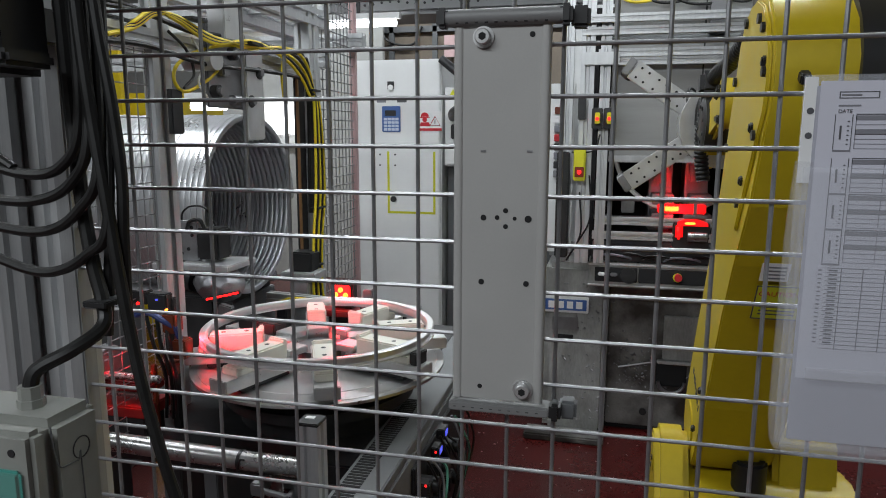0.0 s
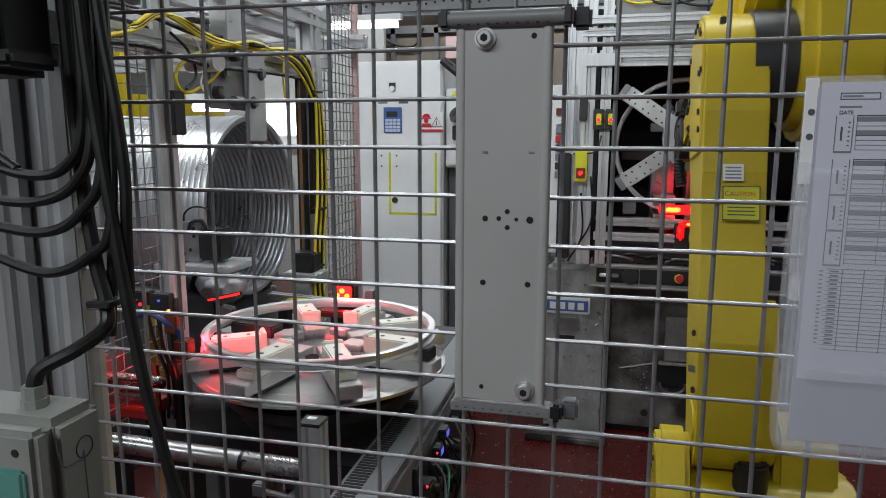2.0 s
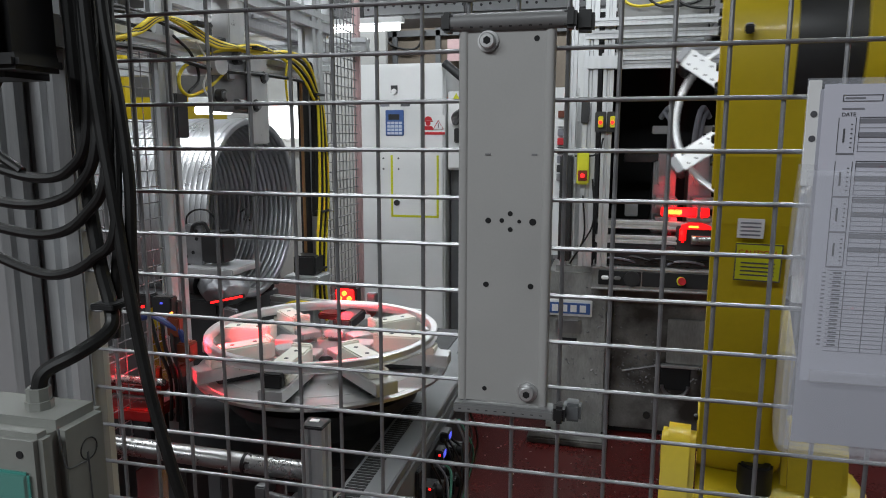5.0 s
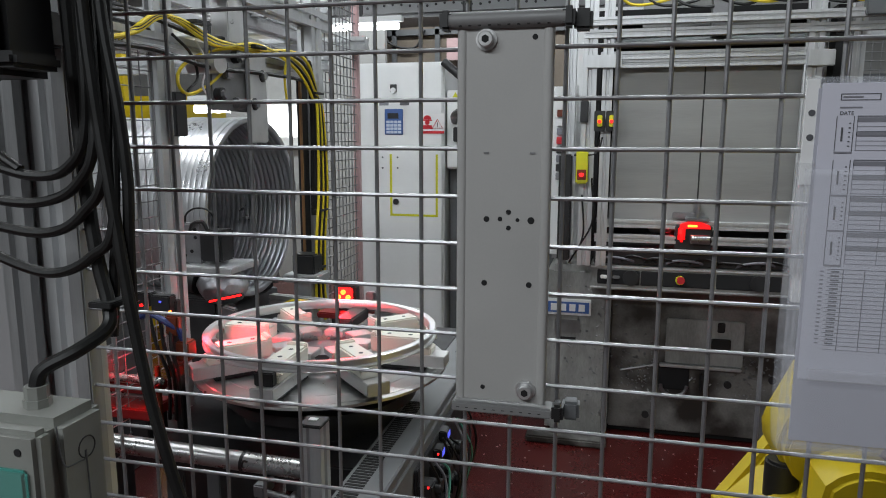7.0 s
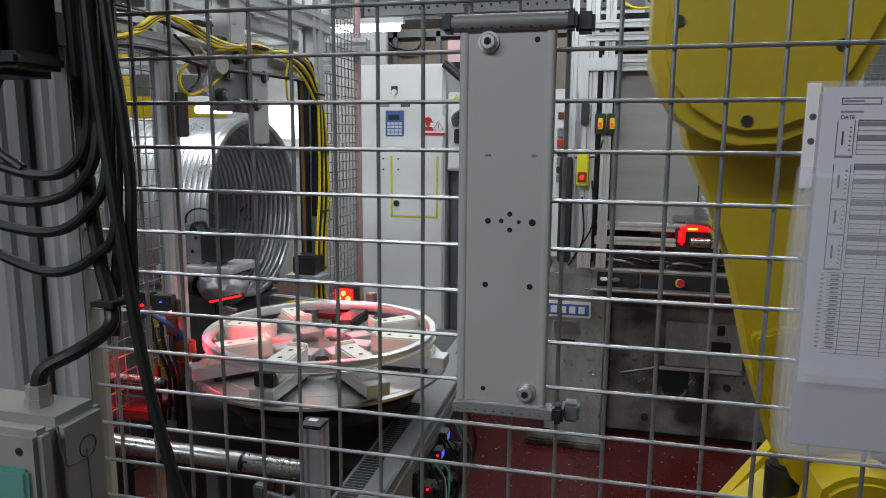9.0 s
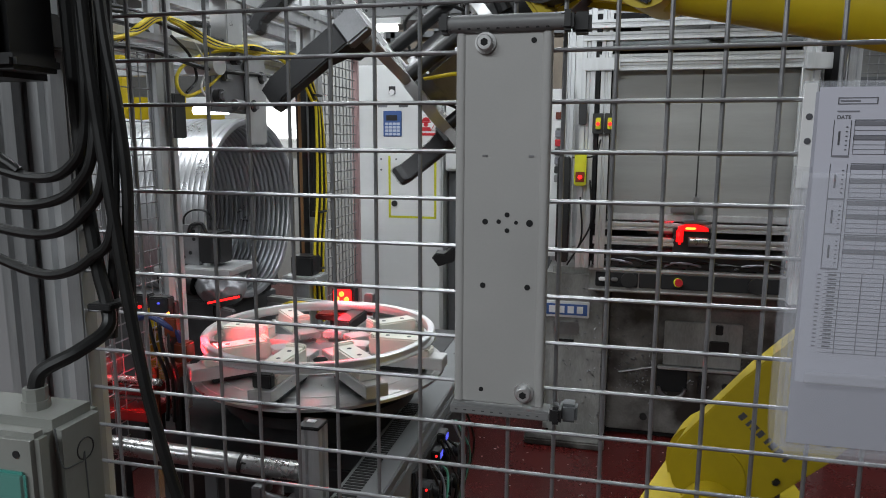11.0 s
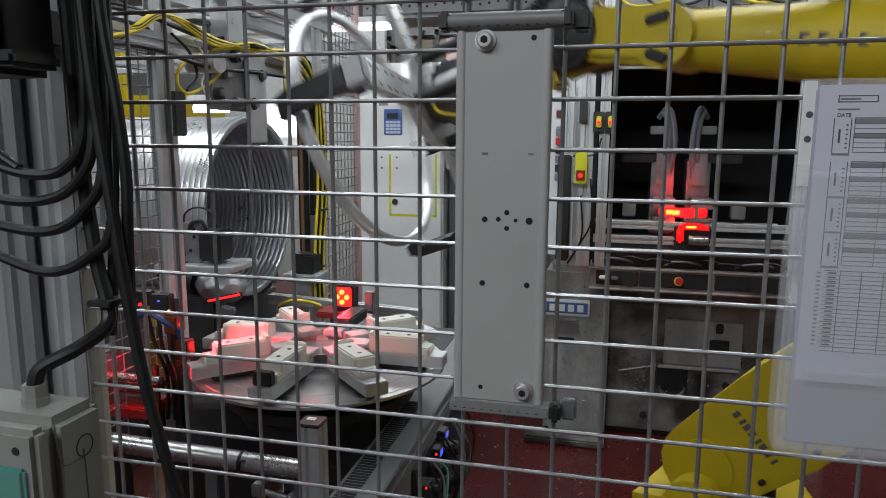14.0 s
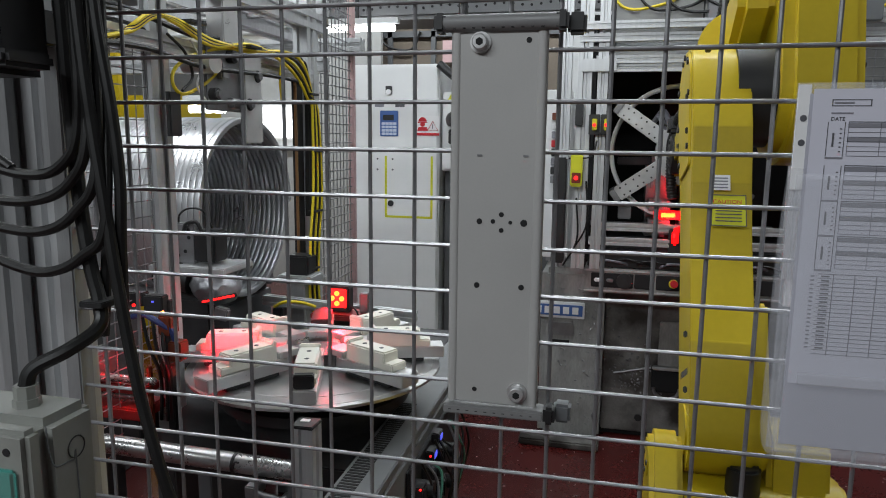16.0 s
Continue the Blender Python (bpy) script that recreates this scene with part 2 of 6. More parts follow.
def finish(name, bm, material, smooth=True):
    me = bpy.data.meshes.new(name)
    bmesh.ops.recalc_face_normals(bm, faces=bm.faces)
    bm.to_mesh(me)
    bm.free()
    me.materials.append(material)
    if smooth:
        for p in me.polygons:
            p.use_smooth = True
        me.set_sharp_from_angle(angle=radians(35))
    return me


def part(name, bm, material, parent, label="", m=None):
    ob = new(name, finish(name, bm, material))
    ob.parent = parent
    if m is not None:
        ob.matrix_basis = m
    return tagged(ob, label)


def thing(name, label, category, group="", m=None, kind=""):
    ob = new(name)
    ob.empty_display_size = 0.05
    if m is not None:
        ob.matrix_basis = m
    return tagged(ob, label, category, group, kind)


def solo(name, bm, material, label, category, group="", m=None, kind=""):
    ob = new(name, finish(name, bm, material))
    if m is not None:
        ob.matrix_basis = m
    return tagged(ob, label, category, group, kind)


def B():
    return bmesh.new()


def nbox(*a, **k):
    return box(B(), *a, **k)


def ncyl(*a, **k):
    return cyl(B(), *a, **k)


def ntube(ctrl, r, n=8, steps=8):
    return sweep(B(), curve_points(ctrl, steps), r, n)


def profile_bar(bm, a, b, w, h=None):
    """A slotted aluminium extrusion of section w x h between two points."""
    h = h or w
    s, g = 0.10 * w, 0.16 * w
    def side(wid, dep):
        return [(-wid / 2, -dep / 2), (-g, -dep / 2), (-s, -dep / 2 + g), (s, -dep / 2 + g), (g, -dep / 2), (wid / 2, -dep / 2)]
    half = side(w, h)
    sec = list(half)
    sec += [(w / 2, -g), (w / 2 - g, -s), (w / 2 - g, s), (w / 2, g)]
    sec += [(-u, -v) for u, v in half]
    sec += [(-w / 2, g), (-w / 2 + g, s), (-w / 2 + g, -s), (-w / 2, -g)]
    return sweep(bm, [a, b], 1, section=sec)


# ---------------------------------------------------------------- hall
def build_hall():
    solo("floor", nbox(-7, 5, -3, 9, -0.1, 0), FLOORRED, "dark red painted concrete floor, glossy and scuffed", "floor", kind="structure")
    solo("wall_north", nbox(-7, 5, 9, 9.2, 0, 4.2), HALLWALL, "grey plastered hall wall behind the machines", "wall", kind="structure")
    solo("wall_south", nbox(-7, 5, -3.2, -3, 0, 4.2), HALLWALL, "grey plastered hall wall", "wall", kind="structure")
    solo("wall_west", nbox(-7.2, -7, -3, 9, 0, 4.2), HALLWALL, "grey plastered hall wall", "wall", kind="structure")
    solo("wall_east", nbox(5, 5.2, -3, 9, 0, 4.2), HALLWALL, "grey plastered hall wall", "wall", kind="structure")
    bm = nbox(-7, 5, -3, 9, 4.2, 4.4)
    for i in range(7):
        box(bm, -7, 5, -2.2 + i * 1.8, -2.0 + i * 1.8, 4.0, 4.2)
    solo("ceiling", bm, CEILING, "dark ribbed sheet ceiling with beams", "ceiling", kind="structure")


# ---------------------------------------------------------------- guard fence in front of the camera
FX0, FY, FZ0, PITCH = -0.546, 0.714, 1.588, 0.05


def build_fence():
    f = thing("guard_fence", "welded wire mesh guard fence, galvanised, square openings", "fence")
    vme = finish("wire", ncyl((0, 0, 0.10), (0, 0, 2.05), 0.0023, 8), WIRE)
    hme = finish("wire", ncyl((-0.625, 0, 0), (1.10, 0, 0), 0.0023, 8), WIRE)
    for c in range(-1, 33):
        ob = new("wire", vme)
        ob.parent = f
        ob.location = (FX0 + c * PITCH, FY, 0)
    for r in range(-9, 29):
        ob = new("wire", hme)
        ob.parent = f
        ob.location = (0, FY - 0.0044, FZ0 - r * PITCH)
    bm = B()
    for x in (1.14,):
        box(bm, x - 0.02, x + 0.02, FY - 0.02, FY + 0.02, 0, 2.1, 0.003)
    part("post", bm, GREYPAINT, f)
    bm = B()
    profile_bar(bm, (-0.668, 0.735, 0), (-0.668, 0.735, 2.2), 0.045)
    part("post", bm, ALU, f, "slotted aluminium corner post")


def build_plate():
    """Grey channel plate bolted over the mesh."""
    p = thing("cover_plate", "grey powder-coated steel plate bolted to the mesh, with holes", "cover plate")
    x0, x1, z0, z1, y = -0.152, -0.057, 1.223, 1.607, 0.700
    rib = [(0.0, 0.008), (0.0, -0.0065), (0.0012, -0.0084), (0.0030, -0.0092), (0.0066, -0.0092), (0.0082, -0.0084), (0.0092, -0.0074)]
    sec = [(x0 + u, y + v) for u, v in rib] + [(x1 - u, y + v) for u, v in rib[::-1]]
    inner = [(0.0018, 0.008), (0.0018, -0.0050), (0.0030, -0.0062), (0.0092, -0.0056)]
    sec += [(x1 - u, y + v) for u, v in inner] + [(x0 + u, y + v) for u, v in inner[::-1]]
    bm = prism(B(), sec, z0, z1, "z")
    part("plate", bm, GREYPAINT, p)
    yf = y - 0.0074
    for name, zc, s in (("top_bracket", z1 + 0.006, 1), ("bottom_bracket", z0 - 0.006, -1)):
        if s > 0:
            bm = ncyl((x0 - 0.008, yf, zc), (x1 + 0.012, yf, zc), 0.0086, 20)
            box(bm, x0 + 0.002, x1 - 0.002, yf + 0.002, y + 0.010, zc - 0.012, zc - 0.004, 0.001)
        else:
            bm = nbox(x0 - 0.003, x1 + 0.008, yf - 0.007, y + 0.010, zc - 0.0015, zc + 0.0035, 0.0012)
            box(bm, x0 - 0.003, x1 + 0.008, yf - 0.0085, yf - 0.0055, zc - 0.0065, zc + 0.0030, 0.0012)
        br = part(name, bm, TUBEGREY, p)
        hz, hy = (zc - 0.0052, yf - 0.0064) if s > 0 else (zc - 0.0018, yf - 0.0085)
        bm = B()
        for i in range(10):
            hx = x0 + 0.004 + i * 0.0096
            box(bm, hx - 0.0022, hx + 0.0022, hy - 0.0006, hy + 0.001, hz - 0.0010, hz + 0.0010, 0.0007)
        part("hole", bm, VOID, br, "row of small punched slots")
        for xe in ((x0 - 0.011, x1 + 0.014) if s > 0 else (x1 + 0.014,)):
            part("end_cap", nbox(xe - 0.006, xe + 0.006, yf - 0.010, yf + 0.010, zc - 0.0095, zc + 0.0095, 0.003), BLACK, br, "black plastic end cap")
        part("clamp", nbox(x1 + 0.018, x1 + 0.036, y - 0.004, y + 0.016, zc - 0.011, zc + 0.009, 0.003), BLACK if s > 0 else GREYDARK, br)
    for bx, bz in ((-0.1225, 1.5943), (-0.0772, 1.2369)):
        bm = ncyl((bx, yf, bz), (bx, yf - 0.0025, bz), 0.0105, 24)
        w = part("washer", bm, MILLED, p, "bright steel washer")
        bm = ncyl((bx, yf - 0.0025, bz), (bx, yf - 0.0088, bz), 0.0078, 20)
        cyl(bm, (bx, yf - 0.0088, bz), (bx, yf - 0.0098, bz), 0.0078, 20, 0.0066)
        part("bolt", bm, MILLED, w, "round socket bolt head")
        part("socket", ncyl((bx, yf - 0.0100, bz), (bx, yf - 0.0097, bz), 0.0040, 6), VOID, w, "hexagon socket")
    # each hole is a near-black disc on the plate, its shade by colour
    for hx, hz, r in ((-0.0749, 1.5959, 0.0028), (-0.1228, 1.2367, 0.0025), (-0.1208, 1.4170, 0.0030), (-0.1068, 1.4174, 0.0024), (-0.0982, 1.4246, 0.0026), (-0.0980, 1.4084, 0.0025), (-0.0889, 1.4168, 0.0020), (-0.0752, 1.4166, 0.0036), (-0.1224, 1.3501, 0.0030), (-0.0760, 1.3501, 0.0030)):
        part("hole", ncyl((hx, yf + 0.001, hz), (hx, yf - 0.0004, hz), r, 14), VOID, p)
    for hx in (-0.1217, -0.0750):
        part("slot", nbox(hx - 0.0035, hx + 0.0035, yf - 0.0006, yf + 0.001, 1.4823, 1.4859, 0.0008), STEEL, p)


def build_folder():
    """Clear document sleeve with a printed form, hung on the mesh."""
    f = thing("document_sleeve", "clear plastic sleeve holding a printed table form, hung on the mesh", "document sleeve")
    tilt = pose(0.170, 0.700, 1.372, 0, 0, 0)
    f.matrix_basis = tilt
    # local frame: x across, y depth, z up; leans a little as it hangs
    part("backing", nbox(0.010, 0.1515, -0.0052, -0.0022, -0.163, 0.172, 0.0005), BACKING, f, "pale grey card backing")
    part("back_sheet", nbox(0.0, 0.150, 0.0, 0.0012, -0.170, 0.182, 0.0005), SLEEVE, f)
    part("front_sheet", nbox(0.002, 0.150, -0.014, -0.0132, -0.168, 0.100, 0.0003), SLEEVE, f)
    bm = B()
    sweep(bm, curve_points([(0.004, -0.006, 0.105), (0.0, -0.007, 0.03), (-0.001, -0.007, -0.08), (0.0, -0.007, -0.153), (0.010, -0.007, -0.169), (0.05, -0.007, -0.171), (0.152, -0.007, -0.170)], 8), 0.0075, 10)
    part("welded_edge", bm, SLEEVE, f, "rounded clear edge")
    part("binder_strip", nbox(0.0, 0.011, -0.004, -0.002, 0.085, 0.180, 0.0005), SIGNWHITE, f, "white punched strip")
    for z in (0.150, 0.128):
        part("hole", ncyl((0.006, -0.0046, z), (0.006, -0.0038, z), 0.0030, 12), INK, f)
    sh = part("paper", nbox(0.0125, 0.152, -0.0065, -0.0055, -0.100, 0.176, 0.0003), PAPER, f, "white form with ruled rows")
    pr = B()
    lt = B()
    y0, y1 = -0.0071, -0.0064
    box(pr, 0.028, 0.060, y0, y1, 0.1595, 0.1602)
    box(pr, 0.028, 0.060, y0, y1, 0.1660, 0.1667)
    box(pr, 0.028, 0.0287, y0, y1, 0.1595, 0.1667)
    box(pr, 0.0593, 0.060, y0, y1, 0.1595, 0.1667)
    box(lt, 0.030, 0.046, y0, y1, 0.1622, 0.1640)
    box(lt, 0.028, 0.046, y0, y1, 0.151, 0.1525)
    box(lt, 0.084, 0.11, y0, y1, 0.1445, 0.148)
    for z in (0.142, 0.094, 0.054, 0.014):
        box(lt, 0.043, 0.148, y0, y1, z - 0.006, z - 0.001)
        box(pr, 0.043, 0.148, y0, y1, z, z + 0.0007)
        for k in range(1, 7):
            box(lt, 0.043, 0.148, y0, y1, z - 0.006 - k * 0.0052, z - 0.0056 - k * 0.0052)
        for k in range(5):
            box(lt, 0.043 + k * 0.026, 0.0434 + k * 0.026, y0, y1, z - 0.037, z)
        box(lt, 0.043, 0.125, y0, y1, z - 0.0215, z - 0.0170)
        box(lt, 0.026, 0.0405, y0, y1, z - 0.0405, z - 0.0385)
        box(pr, 0.026, 0.0265, y0, y1, z - 0.038, z)
        box(pr, 0.040, 0.0405, y0, y1, z - 0.038, z)
        box(pr, 0.0305, 0.032, y0, y1, z - 0.027, z - 0.012)
        for k in range(6):
            box(pr, 0.0365, 0.038, y0, y1, z - 0.008 - k * 0.005, z - 0.0068 - k * 0.005)
    for k in range(20):
        z = -0.030 - k * 0.0050
        box(lt if k % 3 else pr, 0.030, 0.148, y0, y1, z, z + 0.0004)
        if k < 18:
            box(pr, 0.033, 0.040, y0, y1, z - 0.0033, z - 0.0018)
            box(lt, 0.024, 0.027, y0, y1, z - 0.0033, z - 0.0018)
    for k in range(6):
        box(pr, 0.043 + k * 0.018, 0.0434 + k * 0.018, y0, y1, -0.126, -0.030)
    word(sh, "DATE", 0.0046, INK, Matrix.Translation((0.028, -0.0069, 0.148)) @ pose(0, 0, 0, 90))
    for v in list(pr.verts) + list(lt.verts):
        v.co.z = 0.1667 - (0.1667 - v.co.z) * 0.809
    part("print", pr, INK, sh, "dark ruled lines and unreadable entries")
    part("print", lt, INKLIGHT, sh, "pale ruled lines")
    part("pocket_edge", nbox(0.018, 0.150, -0.0165, -0.0148, -0.098, -0.086, 0.0006), SLEEVE, f)


# ---------------------------------------------------------------- switch post beside the fence
def build_left_post():
    p = thing("machine_housing", "grey sheet metal machine housing beside the fence", "machine housing")
    part("sheet", nbox(-1.15, -0.735, 0.700, 0.712, 0.0, 1.522, 0.002), SHEETGREY, p)
    bm = B()
    profile_bar(bm, (-0.713, 0.712, 0), (-0.713, 0.712, 2.2), 0.040)
    part("edge_profile", bm, POSTALU, p, "slotted aluminium edge profile")
    part("cable_trunk", nbox(-0.646, -0.624, 0.700, 0.724, 0.6, 2.2, 0.002), POSTALU, p, "aluminium cable trunk")
    e = thing("switch_box", "light grey plastic switch box with a green clear window", "enclosure")
    x0, x1, y0, y1, z0, z1 = -0.600, -0.460, 0.450, 0.534, 0.95, 1.254
    part("body", nbox(x0, x1, y0 + 0.02, y1, z0, z1, 0.009), ENCLOSURE, e)
    lid = part("lid", nbox(x0 + 0.0005, x1 - 0.0005, y0, y0 + 0.0195, z0, z1 - 0.002, 0.005), ENCLOSURE, e)
    part("window", nbox(x0 + 0.012, x1 - 0.010, y0 - 0.006, y0 + 0.001, z0 + 0.03, z1 - 0.034, 0.003), GREENGLASS, lid, "green clear window")
    part("fuse_row", nbox(x0 + 0.02, x1 - 0.03, y0 - 0.003, y0 - 0.001, z1 - 0.12, z1 - 0.09, 0.001), SIGNWHITE, lid)
    part("screw", ncyl((x1 - 0.020, y0 - 0.001, z1 - 0.020), (x1 - 0.020, y0 + 0.002, z1 - 0.020), 0.0035, 12), DARKMETAL, lid)
    bm = ncyl((-0.505, 0.500, z1), (-0.505, 0.500, z1 + 0.008), 0.012, 8)
    cyl(bm, (-0.505, 0.500, z1 + 0.008), (-0.505, 0.500, z1 + 0.020), 0.0105, 8)
    part("seam", ntube([(x1 + 0.0002, y0 + 0.022, z1 - 0.004), (x1 + 0.0002, y0 + 0.024, z1 - 0.03), (x1 + 0.0002, y0 + 0.030, z1 - 0.045), (x1 + 0.0002, y0 + 0.050, z1 - 0.048), (x1 + 0.0002, y0 + 0.054, z1 - 0.06), (x1 + 0.0002, y0 + 0.056, z0 + 0.02)], 0.0008, 6), GREYDARK, e, "dark lid seam")
    part("cable_gland", bm, ENCLOSURE, e, "grey cable gland")
    ring = [(x1 + 0.0002, 0.505 + 0.010 * math.cos(a * 0.2618), 1.217 + 0.010 * math.sin(a * 0.2618)) for a in range(24)]
    part("knockout", sweep(B(), ring, 0.0007, 6, closed=True), DARKMETAL, e, "round knock-out mark")
    bm = ntube([(-0.505, 0.500, z1 + 0.018), (-0.500, 0.505, z1 + 0.034), (-0.478, 0.525, z1 + 0.048), (-0.470, 0.556, z1 + 0.062), (-0.476, 0.566, z1 + 0.085), (-0.488, 0.57, z1 + 0.13), (-0.500, 0.575, z1 + 0.23), (-0.505, 0.575, z1 + 0.50), (-0.505, 0.575, z1 + 0.8)], 0.0070, 10)
    q = thing("conduit", "black cable running from the switch box up the post, tied once", "cable")
    part("sheath", bm, RUBBER, q)
    part("cable_tie", nbox(-0.488, -0.462, 0.552, 0.585, 1.335, 1.341, 0.001), BLACK, q, "black cable tie")
    part("wall_bracket", nbox(-0.598, -0.56, y1, 0.700, 0.97, 1.02, 0.003), GREYDARK, e)
    k = thing("cable_hook", "dark steel hook that carries the cables", "hook")
    part("hook", nbox(-0.70, -0.44, 0.552, 0.585, 1.735, 1.75, 0.004), DARKMETAL, k)
    part("stem", nbox(-0.70, -0.66, 0.585, 0.700, 1.735, 1.75, 0.003), DARKMETAL, k)
    d = thing("control_pendant", "black hand control pendant with pale blue keys, hung on the post", "control pendant")
    part("shell", nbox(-0.70, -0.508, 0.500, 0.570, 1.553, 1.85, 0.010), BLACK, d)
    part("grip", nbox(-0.545, -0.490, 0.494, 0.550, 1.558, 1.572, 0.004), BLACK, d)
    part("hanger", nbox(-0.66, -0.62, 0.57, 0.700, 1.60, 1.64, 0.003), DARKMETAL, d)
    kp = part("key_foil", nbox(-0.70, -0.511, 0.496, 0.4995, 1.566, 1.82, 0.001), ENCLOSURE, d, "grey key foil")
    for i in range(6):
        part("key", nbox(-0.535, -0.516, 0.4945, 0.4965, 1.571 + i * 0.020, 1.585 + i * 0.020, 0.001), BLUE, kp, "blue key")


def build_cables():
    """Black cables looped over the post and hanging down the mesh."""
    D = 0.56
    runs = [
        ([(-0.478, 1.75, 0), (-0.474, 1.62, 0), (-0.468, 1.53, 0), (-0.458, 1.44, 0), (-0.449, 1.36, 0), (-0.434, 1.26, 0.0), (-0.415, 1.18, 0), (-0.399, 1.12, 0), (-0.392, 1.04, 0), (-0.39, 0.85, 0)], 0.0060),
        ([(-0.466, 1.75, 0.01), (-0.463, 1.62, 0.01), (-0.452, 1.53, 0.01), (-0.447, 1.46, 0.01), (-0.450, 1.40, 0.01), (-0.452, 1.33, 0.01)], 0.0056),
        ([(-0.486, 1.75, 0.02), (-0.485, 1.62, 0.02), (-0.480, 1.50, 0.02), (-0.472, 1.42, 0.02), (-0.478, 1.36, 0.02), (-0.485, 1.30, 0.02)], 0.0056),
        ([(-0.66, 1.50, 0), (-0.60, 1.475, 0), (-0.545, 1.462, 0), (-0.505, 1.470, 0), (-0.481, 1.51, 0), (-0.477, 1.63, 0.000), (-0.477, 1.75, 0.000)], 0.0052),
        ([(-0.66, 1.455, 0), (-0.59, 1.438, 0), (-0.535, 1.437, 0), (-0.495, 1.455, 0), (-0.472, 1.50, 0), (-0.477, 1.63, 0.012), (-0.477, 1.75, 0.012)], 0.0052),
        ([(-0.66, 1.430, 0), (-0.59, 1.411, 0), (-0.530, 1.407, 0), (-0.490, 1.428, 0), (-0.463, 1.475, 0), (-0.477, 1.63, 0.024), (-0.477, 1.75, 0.024)], 0.0052),
        ([(-0.66, 1.410, 0), (-0.60, 1.382, 0), (-0.535, 1.366, 0), (-0.485, 1.385, 0), (-0.456, 1.43, 0), (-0.477, 1.63, 0.036), (-0.477, 1.75, 0.036)], 0.0052),
        ([(-0.575, 1.56, 0.0), (-0.600, 1.52, 0), (-0.592, 1.49, 0), (-0.56, 1.468, 0)], 0.0048),
    ]
    for pts, r in runs:
        bm = sweep(B(), curve_points([(a, D + d, c) for a, c, d in pts], 10), r, 10)
        solo("control_cable", bm, RUBBER, "thick black rubber control cable hanging in loops", "cable", "cables on the post")


def build_swarf():
    """Small bright chips of aluminium lying on the red floor."""
    random.seed(31)
    bm = B()
    for k in range(240):
        x, y = random.uniform(-0.9, 1.3), random.uniform(1.6, 3.3)
        a, q = random.uniform(0, 3.14), random.uniform(0.002, 0.006)
        box(bm, -q, q, -0.0012, 0.0012, 0.0006, 0.003, 0, pose(x, y, 0, 0, 0, math.degrees(a)))
    ob = new("swarf", finish("swarf", bm, MILLED))
    tagged(ob, "tiny bright aluminium chips scattered on the red floor", "swarf", kind="stuff")


# ---------------------------------------------------------------- robot
J1X, J1Y, ZJ2, J2R, L2, L3, OFF, TOOL = 0.357, 1.434, 0.872, 0.09, 0.82, 0.9895, 0.17, 0.583
LREACH = math.hypot(L3, OFF)


def rounded(pts_r, n=6):
    """Outline of circles joined by straight flanks: (cx, cz, r, from, to) in degrees."""
    out = []
    for cx, cz, r, a0, a1 in pts_r:
        out += arc(cx, cz, r, a0, a1, n)
    return out


def bolts(parent, places, y, r=0.008, h=0.004, material=None, label="black socket bolt"):
    me = finish("bolt", ncyl((0, 0, 0), (0, h, 0), r, 8), material or BLACK)
    for x, z in places:
        ob = tagged(new("bolt", me), label)
        ob.parent, ob.location = parent, (x, y, z)


